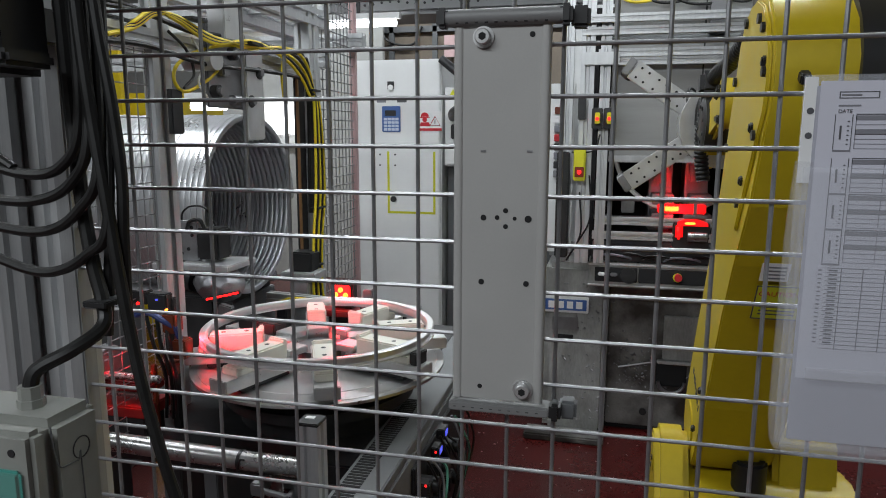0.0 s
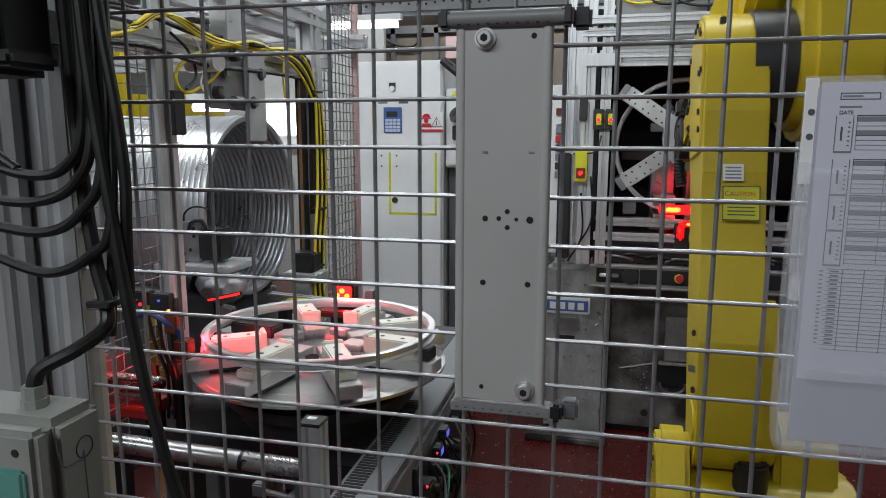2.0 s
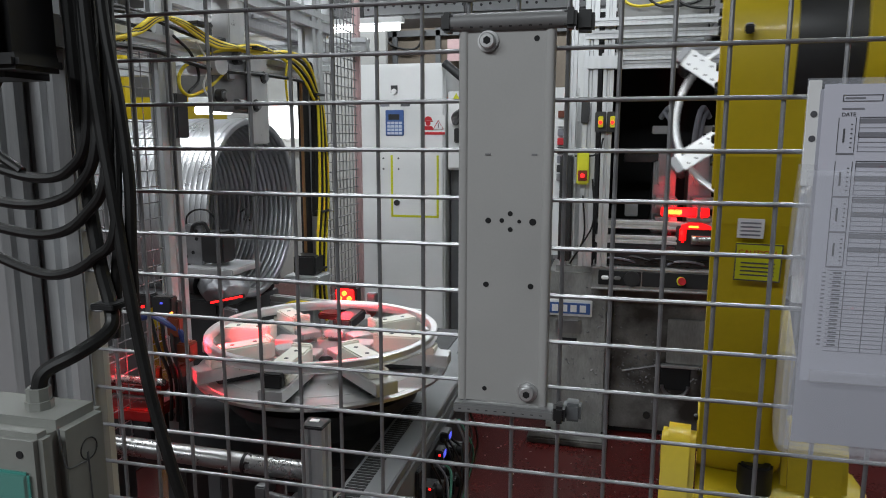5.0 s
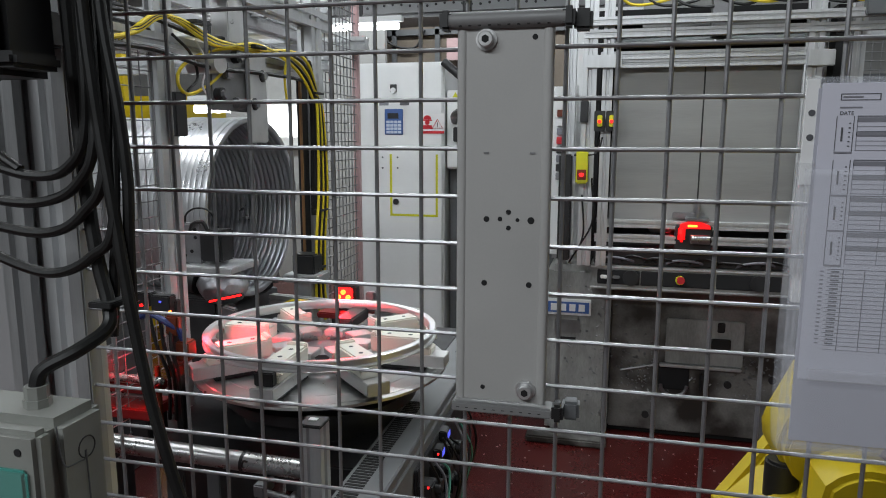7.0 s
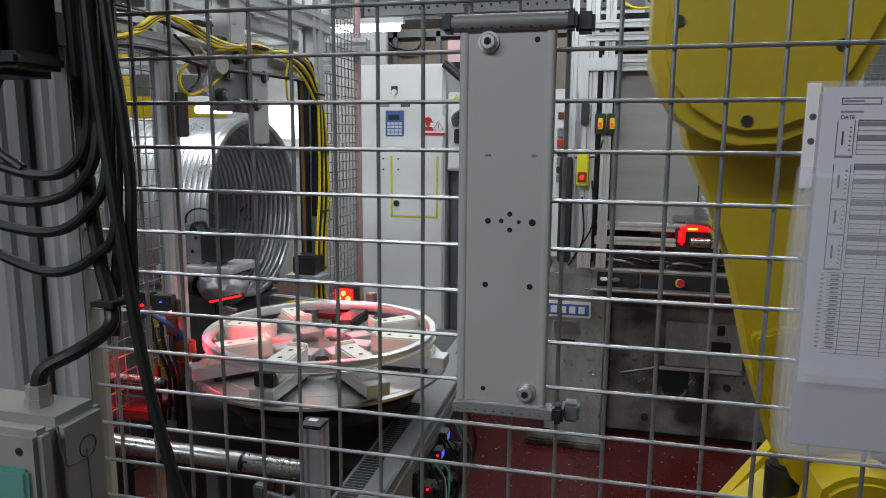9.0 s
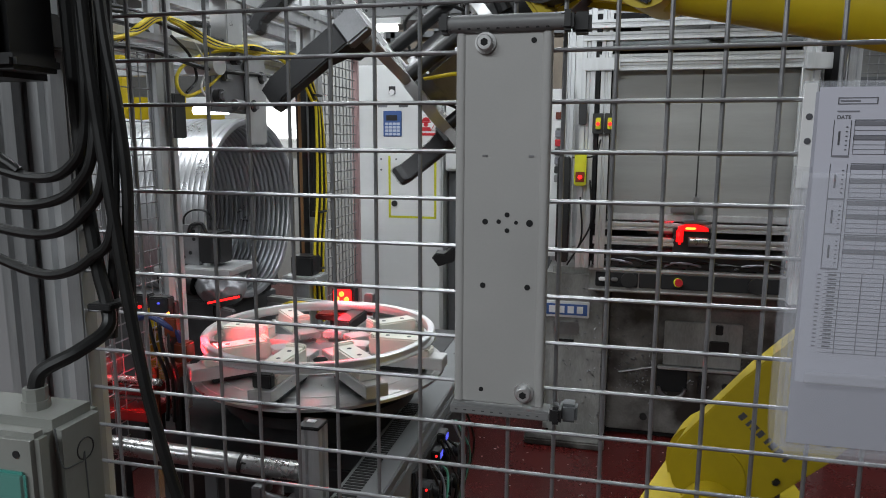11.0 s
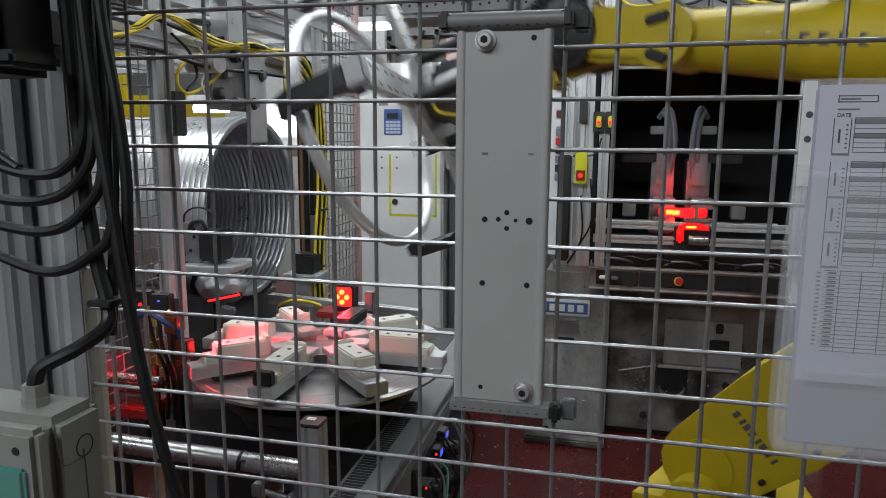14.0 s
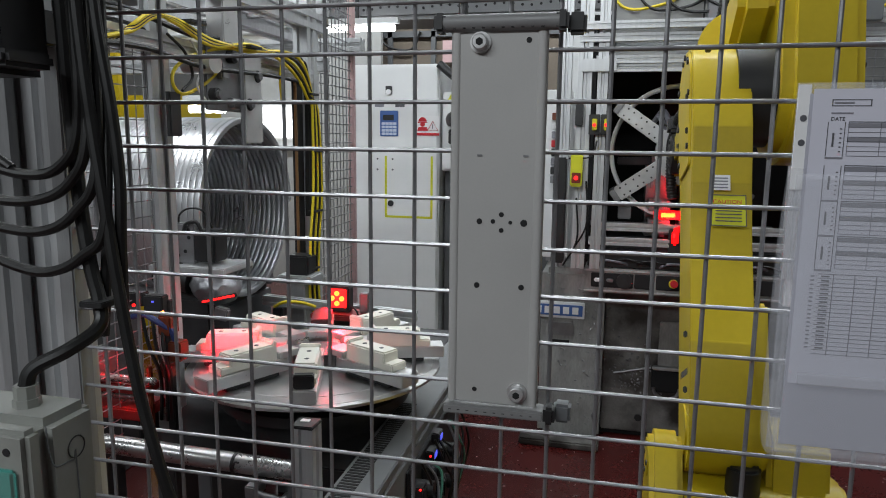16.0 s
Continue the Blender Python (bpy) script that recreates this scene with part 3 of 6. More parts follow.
def build_robot():
    r = thing("welding_cell_robot", "yellow six-axis industrial robot arm with black joint covers", "robot arm", m=pose(J1X, J1Y, 0))
    # foot: riser, base casting, bolts
    bm = nbox(-0.30, 0.30, -0.30, 0.30, 0.0, 0.03, 0.004)
    cyl(bm, (0, 0, 0.03), (0, 0, 0.22), 0.20, 32)
    cyl(bm, (0, 0, 0.22), (0, 0, 0.25), 0.26, 32)
    part("riser", bm, GREYDARK, r, "dark steel riser")
    bm = ncyl((0, 0, 0.25), (0, 0, 0.48), 0.235, 36, 0.20)
    box(bm, -0.36, -0.10, -0.13, 0.13, 0.26, 0.46, 0.02)
    part("base", bm, YELLOW, r)

    # turning column
    c = new("carriage", finish("carriage", carriage_mesh(), YELLOW))
    c.parent = r
    bm = ncyl((0.02, 0.045, 0.74), (0.02, 0.045, 0.830), 0.034, 24)
    cyl(bm, (0.02, 0.045, 0.830), (0.02, 0.045, 0.836), 0.029, 24)
    part("motor", bm, BLACK, c, "black motor cap")
    bm = ncyl((J2R, 0.232, 0.800), (J2R, 0.2355, 0.800), 0.042, 28)
    part("hub_cover", bm, YELLOW, c)
    ring = [(J2R + 0.030 * math.cos(k * math.pi / 2), 0.800 + 0.030 * math.sin(k * math.pi / 2)) for k in range(4)]
    bolts(c, ring, 0.2355, 0.006, 0.003)

    # lower arm; the outline is drawn in its own plane, z along the arm
    a = new("lower_arm", finish("lower_arm", lower_arm_mesh(), YELLOW))
    a.parent = r
    bm = prism(B(), rounded([(0.0, 0.82, 0.108, -20, 200), (-0.070, 0.61, 0.012, 180, 270), (0.070, 0.63, 0.012, 270, 360)], 10), 0.189, 0.1955, "y", 0.002)
    part("cover", bm, YELLOW, a, "bolted yellow side cover")
    bolts(a, [(0.080, 0.87), (-0.080, 0.87), (-0.092, 0.78), (0.092, 0.77), (-0.072, 0.65), (0.072, 0.66), (0.0, 0.91), (-0.03, 0.91)], 0.195, 0.0075, 0.005, BLACK)
    bm = B()
    for z in (0.88, 0.78, 0.69, 0.20, 0.08):
        part("clip", nbox(-0.076, -0.066, 0.193, 0.201, z - 0.007, z + 0.007, 0.002), BLACK, a, "small black cable clip")
        bm = nbox(-0.128 if z > 0.8 else -0.092, -0.112 if z > 0.8 else -0.082, 0.15, 0.163, z - 0.007, z + 0.007, 0.002)
        part("clip", bm, BLACK, a, "small black cable clip")
    for k in range(8):
        x = -0.055 + k * 0.014
        part("letter_bar", nbox(x, x + (0.010 if k % 3 else 0.006), 0.1895, 0.1908, 0.115, 0.130, 0.0003), INK, a, "dark lettering bar")
    # caution plate on the back of the arm, facing the fence when the arm points away
    lab = part("caution_label", nbox(0, 0.001, 0.075, 0.150, 0.44, 0.515, 0.0003, m=pose(-0.1075, 0, 0)), TAPE, a, "yellow caution label with black border")
    bm = nbox(-0.1085, -0.1078, 0.076, 0.149, 0.4405, 0.4425)
    box(bm, -0.1085, -0.1078, 0.076, 0.149, 0.5125, 0.5145)
    box(bm, -0.1085, -0.1078, 0.075, 0.077, 0.4405, 0.5145)
    box(bm, -0.1085, -0.1078, 0.148, 0.150, 0.4405, 0.5145)
    for k in range(4):
        box(bm, -0.1085, -0.1078, 0.085, 0.140, 0.451 + k * 0.008, 0.4535 + k * 0.008)
    part("print", bm, INK, lab, "black border and unreadable lines")
    word(lab, "CAUTION", 0.0135, SIGNRED, Matrix.Translation((-0.1086, 0.133, 0.493)) @ Matrix(((0, 0, -1, 0), (-1, 0, 0, 0), (0, 1, 0, 0), (0, 0, 0, 1))))
    lab2 = part("rating_label", nbox(-0.1085, -0.1075, 0.108, 0.150, 0.525, 0.562, 0.0003), SIGNWHITE, a, "white rating label")
    bm = B()
    for k in range(4):
        box(bm, -0.1090, -0.1084, 0.113, 0.145, 0.530 + k * 0.0075, 0.533 + k * 0.0075)
    part("print", bm, INKLIGHT, lab2, "unreadable grey lines")

    # upper arm with elbow housing and forearm tube
    u = new("upper_arm", finish("upper_arm", upper_arm_mesh(), YELLOW))
    u.parent = r
    upper_arm_parts(u)
    bm = ncyl((0, 0.058, 0), (0, -0.032, 0), 0.126, 36)
    part("joint_motor", bm, BLACK, u, "black elbow joint drum")
    bm = B()
    sweep(bm, [(0.205, 0.0, 0.17), (0.275, 0.0, 0.17)], 0.108, 28)
    part("band", bm, BLACK, u, "black rubber band")
    bolts(u, [(-0.09, 0.22), (0.10, 0.24), (0.12, 0.0), (-0.13, 0.02), (0.0, -0.13)], -0.199, 0.010, -0.006, BLACK)
    bm = B()
    cyl(bm, (0.9895, -0.092, 0.17), (0.9895, 0.092, 0.17), 0.078, 32)
    cyl(bm, (0.9895, 0.092, 0.17), (0.9895, 0.097, 0.17), 0.070, 32, 0.060)
    part("wrist_drum", bm, BLACK, u, "round black wrist cover")
    bolts(u, [(0.9895 + 0.050 * math.cos(k * 0.785), 0.17 + 0.050 * math.sin(k * 0.785)) for k in range(8)], 0.097, 0.006, 0.003, DARKMETAL)
    for x, z, t in ((0.78, 0.202, 0.3), (0.77, 0.130, -0.3)):
        part("connector", nbox(-0.024, 0.024, 0.076, 0.092, -0.010, 0.010, 0.004), BLACK, u, "black oval connector cover", pose(x, 0, z, 0, math.degrees(t)))
    # unreadable model lettering on the forearm flank
    for k in range(9):
        x = 0.40 + k * 0.032
        part("letter_bar", nbox(x, x + 0.020, 0.066 - k * 0.0024, 0.0785 - k * 0.0024, 0.158, 0.180, 0.0005), INK, u, "dark lettering bar")
    # ribbed hose over the forearm
    line = curve_points([(0.10, 0.03, 0.40), (0.25, 0.03, 0.345), (0.42, 0.03, 0.305), (0.60, 0.045, 0.285), (0.78, 0.06, 0.275), (0.90, 0.07, 0.285), (1.01, 0.075, 0.262), (1.10, 0.075, 0.19), (1.15, 0.07, 0.10), (1.16, 0.06, 0.03)], 12)
    dense, acc = [], 0.0
    for i in range(len(line) - 1):
        seg = (line[i + 1] - line[i]).length
        while acc < seg:
            dense.append(line[i].lerp(line[i + 1], acc / seg))
            acc += 0.0045
        acc -= seg
    bm = sweep(B(), dense, 0.0215, 12, radii=[1.0 if (i % 3) else 0.84 for i in range(len(dense))])
    hose = part("hose", bm, RUBBER, u, "ribbed black hose")
    for q in (line[len(line) // 4], line[int(len(line) * 0.62)]):
        part("clamp", nbox(q.x - 0.035, q.x + 0.035, q.y - 0.034, q.y + 0.034, q.z - 0.032, q.z + 0.034, 0.012), BLACK, hose, "black hose clamp")
    for k, (mm_, rr) in enumerate(((CABLEYEL, 0.006), (SIGNRED, 0.006), (SIGNWHITE, 0.004))):
        bm = ntube([(-0.02, 0.03, -0.11 + k * 0.004), (0.10, 0.04 + k * 0.01, -0.125), (0.22, 0.03 + k * 0.012, -0.12 + k * 0.02), (0.29, 0.02, -0.04), (0.30, 0.01, 0.06)], rr)
        part("cable", bm, mm_, u)
    part("plug", nbox(-0.03, 0.05, 0.02, 0.07, -0.13, -0.085, 0.004, m=pose(0, 0, 0, 0, -20, 0)), BLACK, u, "black cable plug")

    # wrist block; its z axis is the tool's axis
    w = new("wrist", finish("wrist", wrist_mesh(), YELLOW))
    w.parent = r

    bm = ncyl((0, 0, 0.104), (0, 0, 0.155), 0.072, 28)
    cyl(bm, (0, 0, 0.155), (0, 0, 0.180), 0.066, 28)
    part("flange_adapter", bm, BLACK, w, "black flange adapter")
    part("hose_elbow", ntube([(-0.17, 0.03, 0.05), (-0.14, 0.05, 0.10), (-0.06, 0.078, 0.135), (0.0, 0.080, 0.150)], 0.016, 10), BLACK, w, "black hose end")
    # four-armed gripper
    g = new("gripper", finish("gripper", gripper_mesh(), MILLED))
    g.parent = r
    tagged(g, "milled aluminium gripper plate")
    part("lower_plate", ncyl((0, 0, 0.390), (0, 0, 0.414), 0.120, 40), MILLED, g)
    for k in range(4):
        q = 45 + 90 * k
        post = ncyl((0.108, 0, 0.202), (0.108, 0, 0.390), 0.0155, 14)
        part("spacer", post, BLACK, g, "black spacer column", pose(0, 0, 0, 0, 0, q))
        bm = nbox(0.06, 0.335, -0.034, 0.034, 0.391, 0.411, 0.003)
        arm = part("gripper_arm", bm, MILLED, g, "drilled flat aluminium arm", pose(0, 0, 0, 0, 0, (55, 125, 235, 305)[k]))
        hb = B()
        for x in (0.14, 0.17, 0.21, 0.24, 0.28, 0.31):
            for y in (-0.018, 0.018):
                cyl(hb, (x, y, 0.3902), (x, y, 0.3908), 0.0042, 10)
        part("hole", hb, VOID, arm)
        out = [(0.285, 0.412), (0.345, 0.412), (0.362, 0.433), (0.362, 0.583), (0.350, 0.613), (0.325, 0.613), (0.322, 0.598), (0.335, 0.583), (0.335, 0.484), (0.318, 0.453), (0.285, 0.440)]
        part("finger", prism(B(), out, -0.026, 0.026, "y", 0.003), DARKMETAL, arm, "dark hooked gripper finger")
        part("clamp_block", nbox(0.335, 0.362, -0.030, 0.030, 0.383, 0.433, 0.004), STEEL, arm)
    bm = ncyl((0, 0, 0.202), (0, 0, 0.391), 0.055, 24)
    box(bm, -0.065, 0.065, -0.05, 0.05, 0.275, 0.36, 0.006)
    cyl(bm, (0, 0, 0.36), (0, 0, 0.378), 0.066, 24)
    part("centre_cylinder", bm, STEEL, g, "dull steel pneumatic cylinder")
    for k, mm_ in enumerate((CABLEYEL, RUBBER, RUBBER)):
        a0 = 2.1 * k
        bm = ntube([(0.05 * math.cos(a0), 0.05 * math.sin(a0), 0.20), (0.12 * math.cos(a0), 0.12 * math.sin(a0), 0.25), (0.15 * math.cos(a0 + 0.4), 0.15 * math.sin(a0 + 0.4), 0.33), (0.07 * math.cos(a0 + 0.6), 0.07 * math.sin(a0 + 0.6), 0.37)], 0.004)
        part("hose", bm, mm_, g)
    return r, c, a, u, w, g


def word(parent, text, size, material, m):
    cu = bpy.data.curves.new("lettering", "FONT")
    cu.body, cu.size, cu.extrude, cu.align_x = text, size, 0.0002, "CENTER" if text == "CAUTION" else "LEFT"
    tmp = bpy.data.objects.new("lettering", cu)
    dg = bpy.context.evaluated_depsgraph_get()
    scene.collection.objects.link(tmp)
    dg.update()
    me = bpy.data.meshes.new_from_object(tmp.evaluated_get(dg))
    bpy.data.objects.remove(tmp)
    me.materials.clear()
    me.materials.append(material)
    ob = new("lettering", me)
    ob.parent = parent
    ob.matrix_basis = m
    if text == "CAUTION":
        ob.matrix_basis = m @ Matrix.Translation((0.018, 0, 0))
    return ob


def carriage_mesh():
    bm = ncyl((0, 0, 0.48), (0, 0, 0.60), 0.215, 40, 0.20)
    # column body and the two cheeks that hold the shoulder joint
    prism(bm, [(-0.12, 0.58), (0.20, 0.58), (0.24, 0.66), (0.24, 0.76), (0.08, 0.79), (0.0, 0.77), (-0.10, 0.66)], -0.17, 0.16, "y", 0.015)
    prism(bm, rounded([(J2R, 0.809, 0.055, -20, 145), (-0.06, 0.645, 0.02, 145, 190), (-0.05, 0.59, 0.02, 190, 270), (0.16, 0.59, 0.03, 270, 360)], 10), 0.163, 0.233, "y", 0.012)
    prism(bm, rounded([(J2R + 0.035, 0.80, 0.10, -20, 140), (0.03, 0.62, 0.03, 170, 270), (0.21, 0.60, 0.03, 270, 360)], 10), -0.13, -0.006, "y", 0.012)
    box(bm, -0.06, 0.19, 0.10, 0.228, 0.56, 0.66, 0.012)
    return bm


def lower_arm_mesh():
    outline = rounded([(0.0, 0.0, 0.088, 180, 360), (0.078, 0.18, 0.02, 0, 20), (0.070, 0.42, 0.02, 0, 5), (0.080, 0.55, 0.02, -20, 0), (0.100, 0.68, 0.02, -20, 0), (0.0, 0.82, 0.118, -10, 190), (-0.100, 0.68, 0.02, 180, 200), (-0.080, 0.55, 0.02, 180, 200), (-0.070, 0.42, 0.02, 175, 180), (-0.078, 0.18, 0.02, 160, 180)], 8)
    bm = prism(B(), outline, 0.060, 0.190, "y", 0.018)
    # thicker foot and shoulder boss
    prism(bm, rounded([(0.0, 0.0, 0.080, 180, 360), (0.068, 0.26, 0.02, 0, 60), (-0.068, 0.26, 0.02, 120, 180)], 8), 0.030, 0.075, "y", 0.012)
    cyl(bm, (0, 0.185, 0), (0, 0.194, 0), 0.055, 32)
    cyl(bm, (0, 0.055, 0.82), (0, 0.07, 0.82), 0.118, 32)
    return bm


def upper_arm_mesh():
    bm = prism(B(), rounded([(0.0, 0.0, 0.170, 195, 345), (0.15, 0.19, 0.10, 0, 90), (-0.10, 0.22, 0.09, 90, 180)], 8), -0.200, -0.030, "y", 0.025)
    return bm


def upper_arm_parts(u):
    part("elbow_boss", prism(B(), rounded([(0.05, 0.19, 0.10, -60, 90), (-0.02, 0.21, 0.08, 90, 200)], 8), -0.032, 0.055, "y", 0.02), YELLOW, u)
    part("forearm_tube", sweep(B(), [(0.10, 0.0, 0.17), (0.22, 0.0, 0.17), (0.50, 0.0, 0.17), (0.72, 0.0, 0.17), (0.80, 0.0, 0.17)], 0.118, 28, radii=[1.04, 0.80, 0.61, 0.50, 0.48]), YELLOW, u)
    for y0, y1 in ((0.052, 0.084), (-0.084, -0.052)):
        part("wrist_fork", prism(B(), rounded([(0.9895, 0.17, 0.056, -90, 90), (0.78, 0.17, 0.056, 90, 270)], 8), y0, y1, "y", 0.012), YELLOW, u)
    part("wrist_drive", ncyl((0.77, -0.080, 0.17), (0.77, 0.080, 0.17), 0.064, 28), YELLOW, u)


def wrist_mesh():
    bm = nbox(-0.078, 0.078, -0.050, 0.050, -0.06, 0.075, 0.018)
    box(bm, -0.090, 0.090, -0.070, 0.070, 0.072, 0.104, 0.008)
    return bm


def gripper_mesh():
    bm = ncyl((0, 0, 0.180), (0, 0, 0.202), 0.135, 40)
    return bm


def ik(rr, z):
    dx, dz = rr - J2R, z - ZJ2
    d = min(math.hypot(dx, dz), L2 + LREACH - 0.001)
    e2 = math.atan2(dz, dx) + math.acos(max(-1, min(1, (L2 * L2 + d * d - LREACH * LREACH) / (2 * L2 * d))))
    j3 = (J2R + L2 * math.cos(e2), ZJ2 + L2 * math.sin(e2))
    el = math.atan2(z - j3[1], rr - j3[0])
    return math.pi / 2 - e2, j3, el - math.atan2(OFF, L3) * 1.0


# seconds, turn of the column, wrist reach, wrist height, tool's rise, roll and yaw
ROBOT = [
    (0.0, 90.7, 0.68, 1.53, 0, 0, 0), (1.2, 90.7, 0.68, 1.53, 0, 0, 0), (1.5, 90.7, 0.76, 1.53, 0, 0, 0), (2.0, 90.7, 1.34, 1.49, 0, 0, 0), (2.4, 90.7, 1.431, 1.45, 0, 0, 0), (4.0, 90.7, 1.431, 1.45, 0, 0, 0),
    (4.3, 90.7, 1.30, 1.47, 0, 0, 0), (4.8, 90.0, 0.84, 1.62, 0, 0, 0), (5.2, 75, 0.80, 1.72, -20, 0, 0), (6.1, 2, 0.86, 1.74, -45, 0, 0), (6.48, 0, 0.86, 1.74, -50, 0, 0),
    (6.6, 0, 0.93, 1.72, -55, 0, 0), (6.75, 1, 1.10, 1.62, -62, 0, 0), (6.9, 2, 1.36, 1.42, -75, 0, 0), (7.05, 3, 1.45, 1.22, -82, 0, 0), (7.6, 4, 1.45, 0.575, -90, 0, 0), (7.9, 4, 1.45, 0.575, -90, 0, 0),
    (8.4, 3, 1.45, 1.22, -80, 0, 0), (8.55, 2, 1.34, 1.43, -72, 0, 0), (8.7, 1, 1.10, 1.62, -62, 0, 0), (8.85, 0, 0.93, 1.72, -54, 5, 0), (9.0, 0, 0.86, 1.74, -50, 10, 0), (9.2, 1, 0.84, 1.75, -50, 15, 0), (9.6, 20, 0.78, 1.78, -45, 25, 5), (10.4, 110, 0.66, 1.86, -40, 45, 20),
    (11.0, 163, 0.50, 1.86, -38, 55, 28), (11.3, 166, 0.50, 1.87, -42, 55, 28), (11.5, 166.4, 0.62, 1.88, -58, 55, 18), (11.7, 166.2, 0.96, 1.80, -78, 55, 6), (12.0, 165.64, 1.153, 1.565, -90, 55, 0), (12.1, 165.64, 1.153, 1.545, -90, 55, 0), (13.2, 165.64, 1.153, 1.545, -90, 55, 0),
    (13.35, 165.8, 1.15, 1.59, -90, 55, 0), (13.5, 165.5, 1.03, 1.735, -84, 55, 2), (13.65, 166, 0.84, 1.84, -62, 55, 14), (13.8, 164, 0.58, 1.87, -38, 55, 28), (14.0, 155, 0.46, 1.72, -20, 45, 20), (14.2, 130, 0.50, 1.62, -8, 25, 10), (14.4, 98, 0.64, 1.55, 0, 5, 0), (14.55, 91, 0.92, 1.54, 0, 0, 0), (14.9, 90.7, 1.431, 1.45, 0, 0, 0), (16.0, 90.7, 1.431, 1.45, 0, 0, 0),
]
TABLE = [(0.0, 71), (0.6, 75), (1.2, 79), (3.2, 79), (3.5, 75), (3.8, 62), (4.2, 33), (4.8, 6), (5.2, 0), (15.4, 0), (15.7, 6), (16.0, 20)]
DOOR = [(0.0, 0.27), (0.6, 0.52), (1.2, 0.74), (5.6, 0.74), (6.3, 0.20), (6.6, 0.09), (6.9, 0.0), (10.9, 0.0), (11.3, 0.15), (11.6, 0.26), (12.0, 0.42), (12.6, 0.66), (13.0, 0.74), (16.0, 0.74)]


def between(rows, t):
    for a, b in zip(rows, rows[1:]):
        if a[0] <= t <= b[0]:
            s = (t - a[0]) / (b[0] - a[0])
            return [p + (q - p) * s for p, q in zip(a[1:], b[1:])]
    return list(rows[-1][1:])


def smooth(rows, t, w=0.12):
    vals = [between(rows, min(max(t + k * w / 4, rows[0][0]), rows[-1][0])) for k in (-4, -3, -2, -1, 0, 1, 2, 3, 4)]
    wt = (1, 2, 3, 4, 5, 4, 3, 2, 1)
    return [sum(w_ * v[i] for w_, v in zip(wt, vals)) / 25 for i in range(len(vals[0]))]


def links(t):
    """Poses of column, lower arm, upper arm, wrist and gripper in the robot's space."""
    az, rr, z, gr, roll, yaw = smooth(ROBOT, t)
    a2, j3, b = ik(rr, z)
    turn = pose(0, 0, 0, 0, 0, az)
    low = turn @ pose(J2R, -0.031, ZJ2, 0, math.degrees(a2), 0)
    up = turn @ pose(j3[0], 0, j3[1], 0, -math.degrees(b), 0)
    tool = turn @ pose(rr, 0, z) @ pose(0, 0, 0, 0, 0, yaw) @ pose(0, 0, 0, 0, 90 - gr, 0)
    return turn, low, up, tool, tool @ pose(0, 0, 0, 0, 0, roll)


# ---------------------------------------------------------------- rotary table with the rim
TX, TY = -0.76, 1.72


def build_rim(name_label):
    """A bare bicycle rim, its axis along z."""
    n = 96
    bm = B()
    sec = [(0.298, -0.012), (0.302, -0.0135), (0.314, -0.0135), (0.3165, -0.011), (0.3165, -0.009), (0.309, -0.006), (0.309, 0.006), (0.3165, 0.009), (0.3165, 0.011), (0.314, 0.0135), (0.302, 0.0135), (0.298, 0.012), (0.2945, 0.005), (0.2945, -0.005)]
    rings = []
    for i in range(n):
        a = 2 * math.pi * i / n
        rings.append([bm.verts.new((u * math.cos(a), u * math.sin(a), v)) for u, v in sec])
    k = len(sec)
    for i in range(n):
        p, q = rings[i], rings[(i + 1) % n]
        for j in range(k):
            bm.faces.new((p[j], p[(j + 1) % k], q[(j + 1) % k], q[j]))
    return solo("bicycle_rim", bm, RIMALU, name_label, "bicycle rim", "bicycle rims")


def build_turntable():
    t = thing("rotary_table", "turned aluminium rotary disc with eight clamping arms", "rotary table", m=pose(TX, TY, 0))
    bm = ncyl((0, 0, 0.875), (0, 0, 0.882), 0.345, 96)
    d = part("disc", bm, DISC, t, "bright turned aluminium disc")
    bm = B()
    for rr in (0.27, 0.325):
        sweep(bm, [(rr * math.cos(k * math.pi / 32), rr * math.sin(k * math.pi / 32), 0.8820) for k in range(64)], 0.0012, 6, closed=True)
    part("ridge", bm, MILLED, d)
    part("hub", ncyl((0, 0, 0.882), (0, 0, 0.920), 0.076, 8), STEEL, t, "octagonal steel hub")
    for k in range(8):
        dark = k == 0
        a = new("clamp_arm", finish("clamp_arm", nbox(0.115, 0.355, -0.030, 0.030, 0.896, 0.928, 0.002), MILLED))
        a.parent = t
        a.matrix_basis = pose(0, 0, 0, 0, 0, -90 + 45 * k)
        part("slide", nbox(0.14, 0.30, -0.020, 0.020, 0.882, 0.896, 0.002), DARKMETAL, a, "black guide slide")
        if k == 4:
            part("jaw", nbox(0.150, 0.300, -0.028, 0.028, 0.928, 0.962, 0.004), DARKMETAL, a, "dark steel jaw block")
        else:
            bm = nbox(0.150, 0.290, -0.027, 0.027, 0.928, 0.974, 0.004)
            box(bm, 0.28, 0.318, -0.027, 0.027, 0.928, 0.948, 0.003)
            box(bm, 0.150, 0.164, -0.027, 0.027, 0.968, 0.982, 0.003)
            j = part("jaw", bm, NYLON, a, "cream nylon jaw block")
            hb = B()
            for x in (0.195, 0.255):
                cyl(hb, (x, 0, 0.9735), (x, 0, 0.9745), 0.006, 14)
            part("hole", hb, DARKMETAL, j)
        if dark:
            part("stop", nbox(0.319, 0.342, -0.024, 0.024, 0.928, 0.962, 0.003), BLACK, a, "black rubber stop")
        part("inner_block", nbox(0.078, 0.142, -0.029, 0.029, 0.9285, 0.946, 0.002), MILLED, a)
    return t


